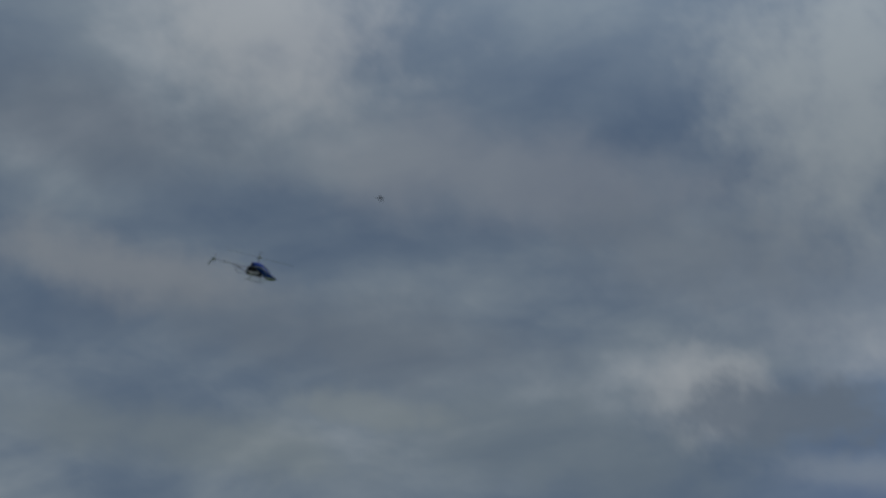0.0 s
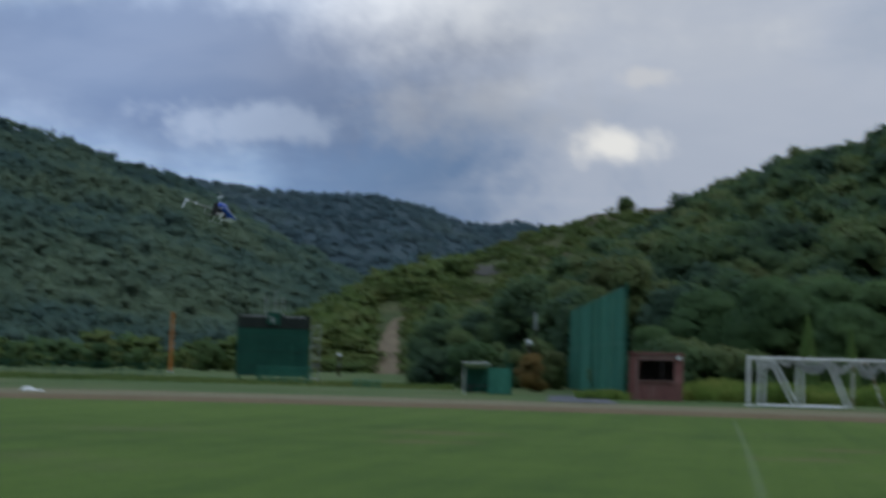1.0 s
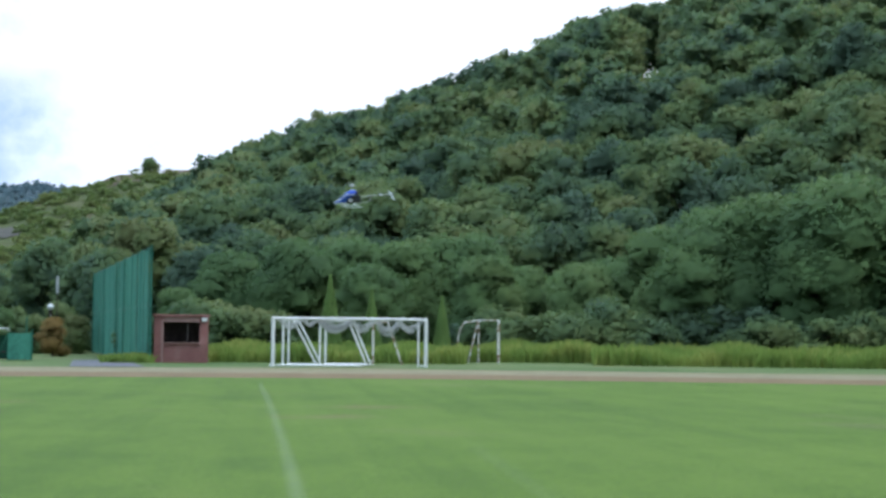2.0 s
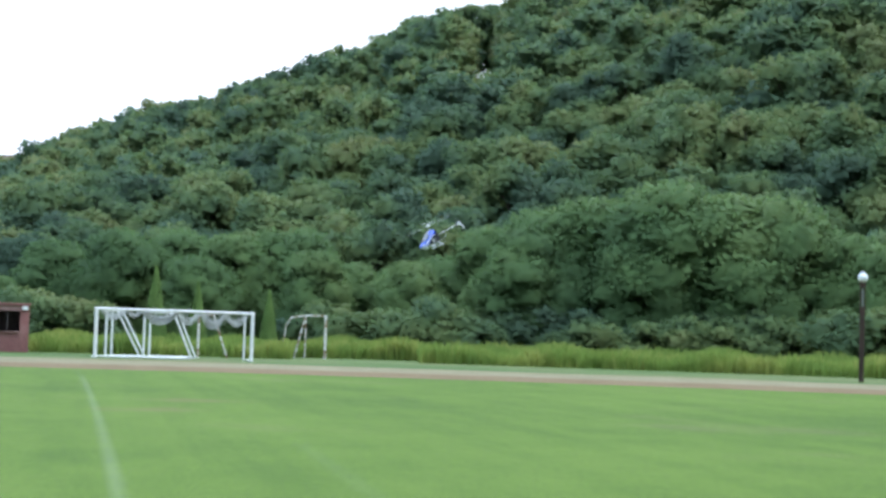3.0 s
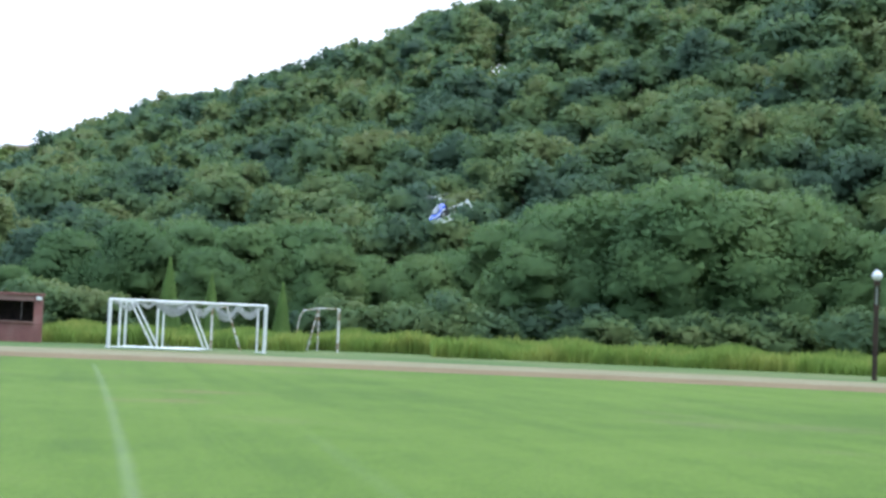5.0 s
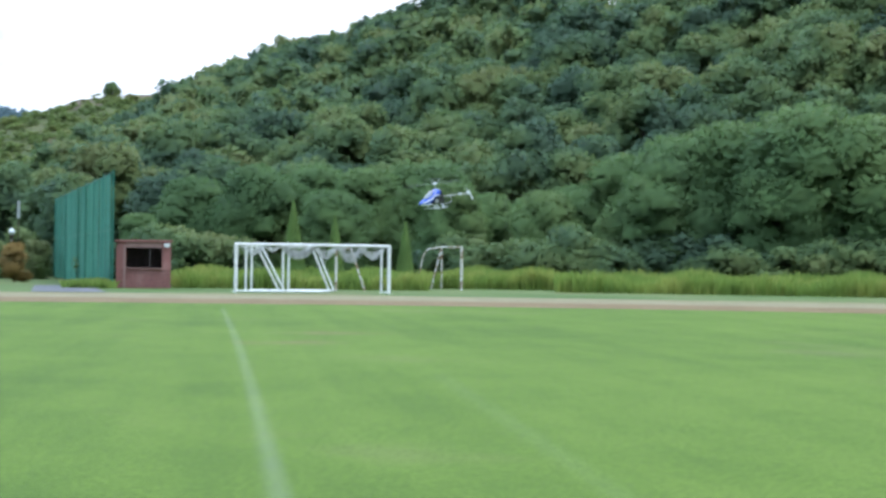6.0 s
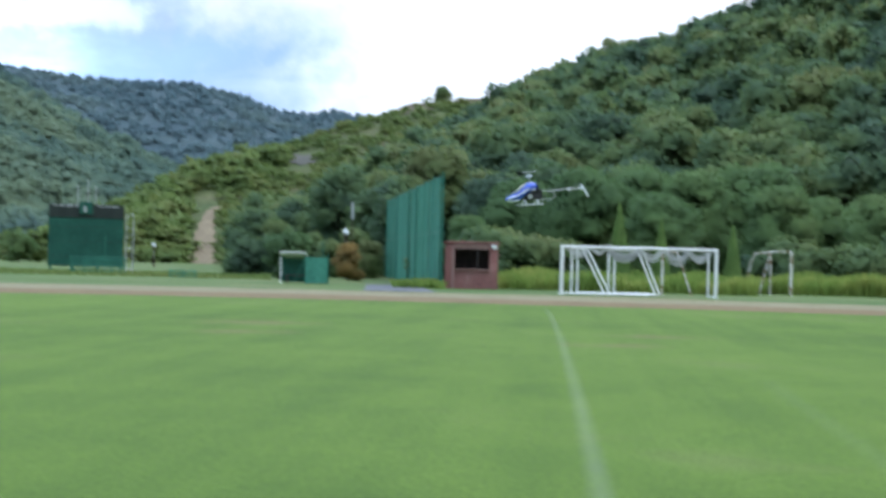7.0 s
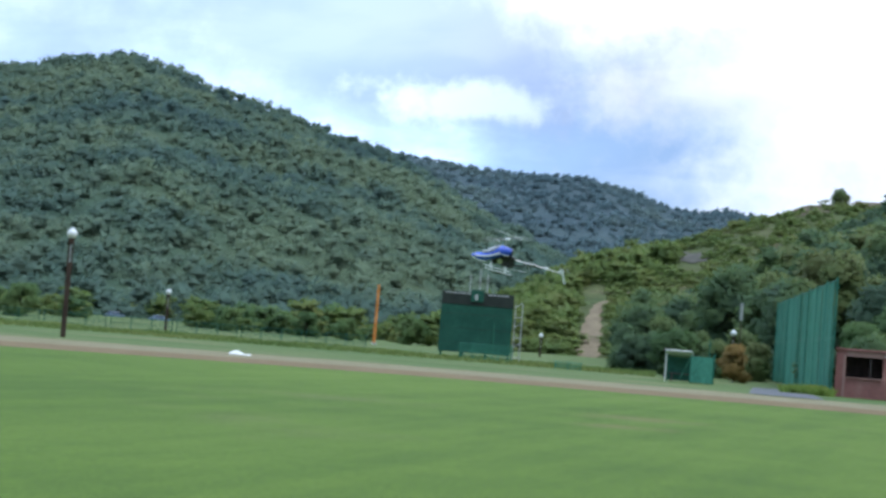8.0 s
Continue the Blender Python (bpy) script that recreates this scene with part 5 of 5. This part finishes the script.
def helicopter():
    h = empty("model_helicopter", Matrix.Identity(4), "blue and white radio-controlled helicopter in flight", "model helicopter")
    canopy = part("canopy", lathe(bmesh.new(), [(0.405, 0.010, -0.082, -0.095), (0.385, 0.036, -0.058, -0.114), (0.33, 0.064, -0.034, -0.130), (0.26, 0.083, -0.008, -0.132), (0.20, 0.090, 0.030, -0.118), (0.145, 0.090, 0.082, -0.09), (0.09, 0.085, 0.126, -0.045), (0.03, 0.077, 0.148, -0.01), (-0.05, 0.060, 0.142, 0.018), (-0.12, 0.03, 0.108, 0.045)]), BLUE, h, "glossy blue canopy", True)
    part("windscreen", lathe(bmesh.new(), [(0.275, 0.040, 0.004, -0.03), (0.215, 0.066, 0.030, -0.01), (0.155, 0.074, 0.083, 0.02), (0.10, 0.062, 0.125, 0.06), (0.065, 0.035, 0.140, 0.09)], 14), SMOKE, canopy, "smoked windscreen", True)
    for s in (-1, 1):
        bm = bmesh.new()
        flash = [(0.37, 0.045, -0.075), (0.30, 0.074, -0.062), (0.23, 0.087, -0.040), (0.16, 0.0915, -0.010), (0.10, 0.089, 0.025), (0.05, 0.081, 0.05)]
        for u, v in zip(flash, flash[1:]):
            tube(bm, (u[0], s * u[1], u[2]), (v[0], s * v[1], v[2]), 0.010, None, 6)
        part("stripe", bm, SILVER, canopy, "white side flash", True)
    part("chin", lathe(bmesh.new(), [(0.392, 0.030, -0.085, -0.114), (0.33, 0.058, -0.095, -0.1325), (0.26, 0.074, -0.100, -0.1345), (0.19, 0.072, -0.098, -0.1205)], 18), SILVER, canopy, "white chin", True)
    part("side_frame", box(bmesh.new(), (0.30, 0.055, 0.15), (-0.03, 0, -0.045), 0.01), CARBON, h, "black carbon side frames")
    # black panel added to darken the canopy's open back
    part("dark_open_back", box(bmesh.new(), (0.025, 0.105, 0.13), (-0.11, 0, 0.055), 0.01), CARBON, h)
    part("engine", tube(bmesh.new(), (0.02, -0.05, -0.07), (0.02, 0.05, -0.07), 0.036, None, 14), ALLOY, h)
    part("cooling_shroud", box(bmesh.new(), (0.12, 0.075, 0.10), (0.05, 0, -0.05), 0.02), CARBON, h)
    part("muffler", tube(bmesh.new(), (-0.14, -0.055, -0.10), (0.0, -0.055, -0.10), 0.024, 0.02, 12), ALLOY, h)
    part("fuel_tank", box(bmesh.new(), (0.13, 0.07, 0.07), (-0.06, 0, -0.09), 0.02), CARBON, h, "dark fuel tank")
    part("main_gear", tube(bmesh.new(), (-0.01, 0, 0.028), (-0.01, 0, 0.04), 0.075, None, 24), SILVER, h)
    part("mast", tube(bmesh.new(), (0, 0, 0.0), (0, 0, 0.285), 0.009), ALLOY, h)
    part("swashplate", tube(bmesh.new(), (0, 0, 0.125), (0, 0, 0.142), 0.03, 0.026, 16), ALLOY, h)
    boom = part("tail_boom", tube(bmesh.new(), (-0.14, 0, 0.0), (-0.83, 0, 0.0), 0.0065, None, 12), ALLOY, h, "thin grey tail boom")
    for s in (-1, 1):
        part("boom_support", tube(bmesh.new(), (-0.10, s * 0.03, -0.10), (-0.47, 0.0, -0.008), 0.004, None, 6), CARBON, h)
        part("skid", path_tube(bmesh.new(), [(-0.17, s * 0.115, -0.195), (0.17, s * 0.115, -0.195), (0.21, s * 0.115, -0.178)], 0.0065), SILVER, h, "white plastic skid")
        for x in (-0.08, 0.12):
            part("strut", path_tube(bmesh.new(), [(x, 0, -0.125), (x, s * 0.06, -0.13), (x, s * 0.105, -0.17), (x, s * 0.115, -0.195)], 0.009), SILVER, h, "white skid strut")
    # wire loop below the boom
    pts = [(-0.12, 0, -0.13), (-0.30, 0, -0.135), (-0.37, 0, -0.115), (-0.395, 0, -0.08), (-0.385, 0, -0.045), (-0.34, 0, -0.025)]
    part("antenna_loop", path_tube(bmesh.new(), pts, 0.0045, 6), ALLOY, h)
    part("stay_clamp", box(bmesh.new(), (0.035, 0.03, 0.04), (-0.62, 0, 0.0), 0.006), SILVER, h)
    part("fin_clamp", box(bmesh.new(), (0.03, 0.03, 0.03), (-0.16, 0, 0.015), 0.006), SILVER, h)
    part("tail_gearbox", box(bmesh.new(), (0.07, 0.036, 0.05), (-0.83, 0, 0.0), 0.012), SILVER, h)
    bm = bmesh.new()
    outline = [(-0.80, 0.055), (-0.82, 0.06), (-0.858, 0.005), (-0.925, -0.125), (-0.915, -0.135), (-0.898, -0.13), (-0.838, -0.025), (-0.81, 0.0)]
    faces = [bm.verts.new((x, 0.022, z)) for x, z in outline]
    top = bm.faces.new(faces)
    res2 = bmesh.ops.extrude_face_region(bm, geom=[top])
    bmesh.ops.translate(bm, verts=[v for v in res2["geom"] if isinstance(v, bmesh.types.BMVert)], vec=(0, 0.006, 0))
    part("tail_fin", bm, SILVER, h, "swept white tail fin")
    rotor = part("rotor_head", box(bmesh.new(), (0.10, 0.04, 0.03), (0, 0, 0), 0.01), SILVER, h, "white rotor head")
    rotor.matrix_basis = pose(0, 0, 0.245)
    for s in (-1, 1):
        bm = bmesh.new()
        box(bm, (0.60, 0.042, 0.006), (s * 0.375, 0, 0.004), 0.002)
        part("blade", bm, SPIN, rotor, "grey main blade")
        part("flybar", tube(bmesh.new(), (0, 0, 0.065), (0, s * 0.16, 0.065), 0.004, None, 6), ALLOY, rotor)
        part("paddle", box(bmesh.new(), (0.045, 0.07, 0.008), (0, s * 0.18, 0.065), 0.003), SPIN, rotor, "white flybar paddle")
    tail = part("tail_rotor", tube(bmesh.new(), (0, -0.012, 0), (0, 0.012, 0), 0.012, None, 10), ALLOY, h)
    tail.matrix_basis = pose(-0.83, -0.04, 0.0)
    for s in (-1, 1):
        part("tail_blade", box(bmesh.new(), (0.026, 0.004, 0.10), (0, 0, s * 0.065), 0.001), SPIN, tail)
    return h, rotor, tail


HELI, ROTOR, TAIL_ROTOR = helicopter()


def small_bird():
    """A dark bird far off, its wings held still."""
    bird = empty("bird", Matrix.Identity(4), "small dark bird gliding under the clouds", "bird")
    part("body", lathe(bmesh.new(), [(0.10, 0.005, 0.01, -0.005), (0.06, 0.03, 0.03, -0.03), (-0.04, 0.03, 0.025, -0.03), (-0.14, 0.012, 0.008, -0.008)], 10), CARBON, bird, "", True)
    for s in (-1, 1):
        bm = bmesh.new()
        lead = [bm.verts.new(p) for p in ((0.05, s * 0.02, 0.01), (0.06, s * 0.12, 0.05), (0.0, s * 0.24, 0.06), (-0.03, s * 0.12, 0.045), (-0.04, s * 0.02, 0.01))]
        wing = bm.faces.new(lead)
        grown = bmesh.ops.extrude_face_region(bm, geom=[wing])
        bmesh.ops.translate(bm, verts=[v for v in grown["geom"] if isinstance(v, bmesh.types.BMVert)], vec=(0, 0, -0.006))
        part("wing", bm, CARBON, bird)
    return bird


BIRD = small_bird()

FLIGHT = [
    (0.0, pose(-23.93, 18.68, 10.73, 0, 4.4, 58)),
    (0.1, pose(-22.84, 19.78, 9.96, 0, 5.4, 54)),
    (0.2, pose(-21.47, 20.73, 9.06, 0, 10.7, 49)),
    (0.3, pose(-19.96, 21.62, 8.29, 0, 15.3, 45)),
    (0.4, pose(-18.5, 22.42, 7.33, 2, 14.8, 42)),
    (0.5, pose(-16.87, 23.31, 6.53, 2, 15.4, 42)),
    (0.6, pose(-15.39, 24.24, 5.82, 0, 14.4, 46)),
    (0.7, pose(-13.84, 25.2, 5.23, -4, 11.5, 53)),
    (0.8, pose(-12.26, 26.11, 4.71, -6, 9.4, 57.2)),
    (0.9, pose(-10.68, 26.98, 4.33, -8, 9.8, 61.1)),
    (1.0, pose(-9.14, 27.82, 4.09, -8, 6.8, 64.7)),
    (1.1, pose(-7.7, 28.75, 3.9, -12, 7.5, 72)),
    (1.2, pose(-6.35, 29.77, 3.82, -18, 7.4, 76.9)),
    (1.3, pose(-5.03, 30.71, 3.78, -22, 6.4, 86.5)),
    (1.4, pose(-3.85, 31.54, 3.78, -10, 9.5, 98.5)),
    (1.5, pose(-2.75, 32.19, 3.83, -4, 9.4, 110.5)),
    (1.6, pose(-1.64, 32.8, 3.84, 0, 10.4, 119.3)),
    (1.7, pose(-0.66, 33.12, 4.01, 4, 5.4, 129.7)),
    (1.8, pose(0.07, 33.42, 4.11, 4, 4.6, 138.2)),
    (2.0, pose(1.56, 33.74, 4.31, 4, 3.5, 155)),
    (2.2, pose(2.83, 33.73, 4.4, 4, 13.4, 170)),
    (3.3, pose(7.45, 33.17, 3.32, 6, 23.8, 220.9)),
    (3.5, pose(7.7, 33.1, 3.44, 6, 22.6, 223.4)),
    (4.0, pose(7.76, 32.84, 3.81, 6, 22.8, 223)),
    (4.2, pose(7.72, 32.61, 4.01, 6, 22.6, 222.1)),
    (5.3, pose(5.41, 31.12, 3.46, 0, 13.6, 219.9)),
    (5.5, pose(4.91, 30.78, 3.13, 0, 10.7, 219.5)),
    (5.7, pose(4.39, 30.43, 2.93, 0, 9.6, 221)),
    (6.0, pose(3.57, 29.9, 2.70, 0, 7.6, 216.7)),
    (6.3, pose(2.68, 29.36, 2.45, 0, 8.9, 211)),
    (6.5, pose(1.98, 28.82, 2.33, 0, 9.1, 205)),
    (6.7, pose(1.1, 27.87, 2.4, 0, 9.4, 200)),
    (7.0, pose(-0.51, 25.61, 2.58, 0, 6.3, 197)),
    (7.3, pose(-2.22, 23.6, 2.6, -4, 1.3, 194)),
    (7.5, pose(-3.41, 22.82, 2.54, -8, -8.5, 194)),
    (7.7, pose(-4.57, 22.17, 2.59, -12, -10.5, 197)),
    (8.0, pose(-5.97, 21.54, 2.62, -14, -10.7, 203)),
]
BIRD_WAY = [(-41.9, 37.76, 21.94), (-42.15, 37.46, 22.0), (-60.0, 20.0, 25.0)]


def motions():
    walk(HELI, FLIGHT)
    walk(BIRD, [(0.0, pose(*BIRD_WAY[0], 0, 0, 48)), (0.3, pose(*BIRD_WAY[1], 0, 0, 48)), (8.0, pose(*BIRD_WAY[2], 0, 0, 48))])
    # the rotors turn by less than a quarter from row to row
    walk(ROTOR, [(i / 30, pose(0, 0, 0.245, 0, 0, (i * 82.0) % 360)) for i in range(241)])
    walk(TAIL_ROTOR, [(i / 30, pose(-0.83, -0.04, 0.0, 0, (i * 86.0) % 360, 0)) for i in range(241)])


motions()
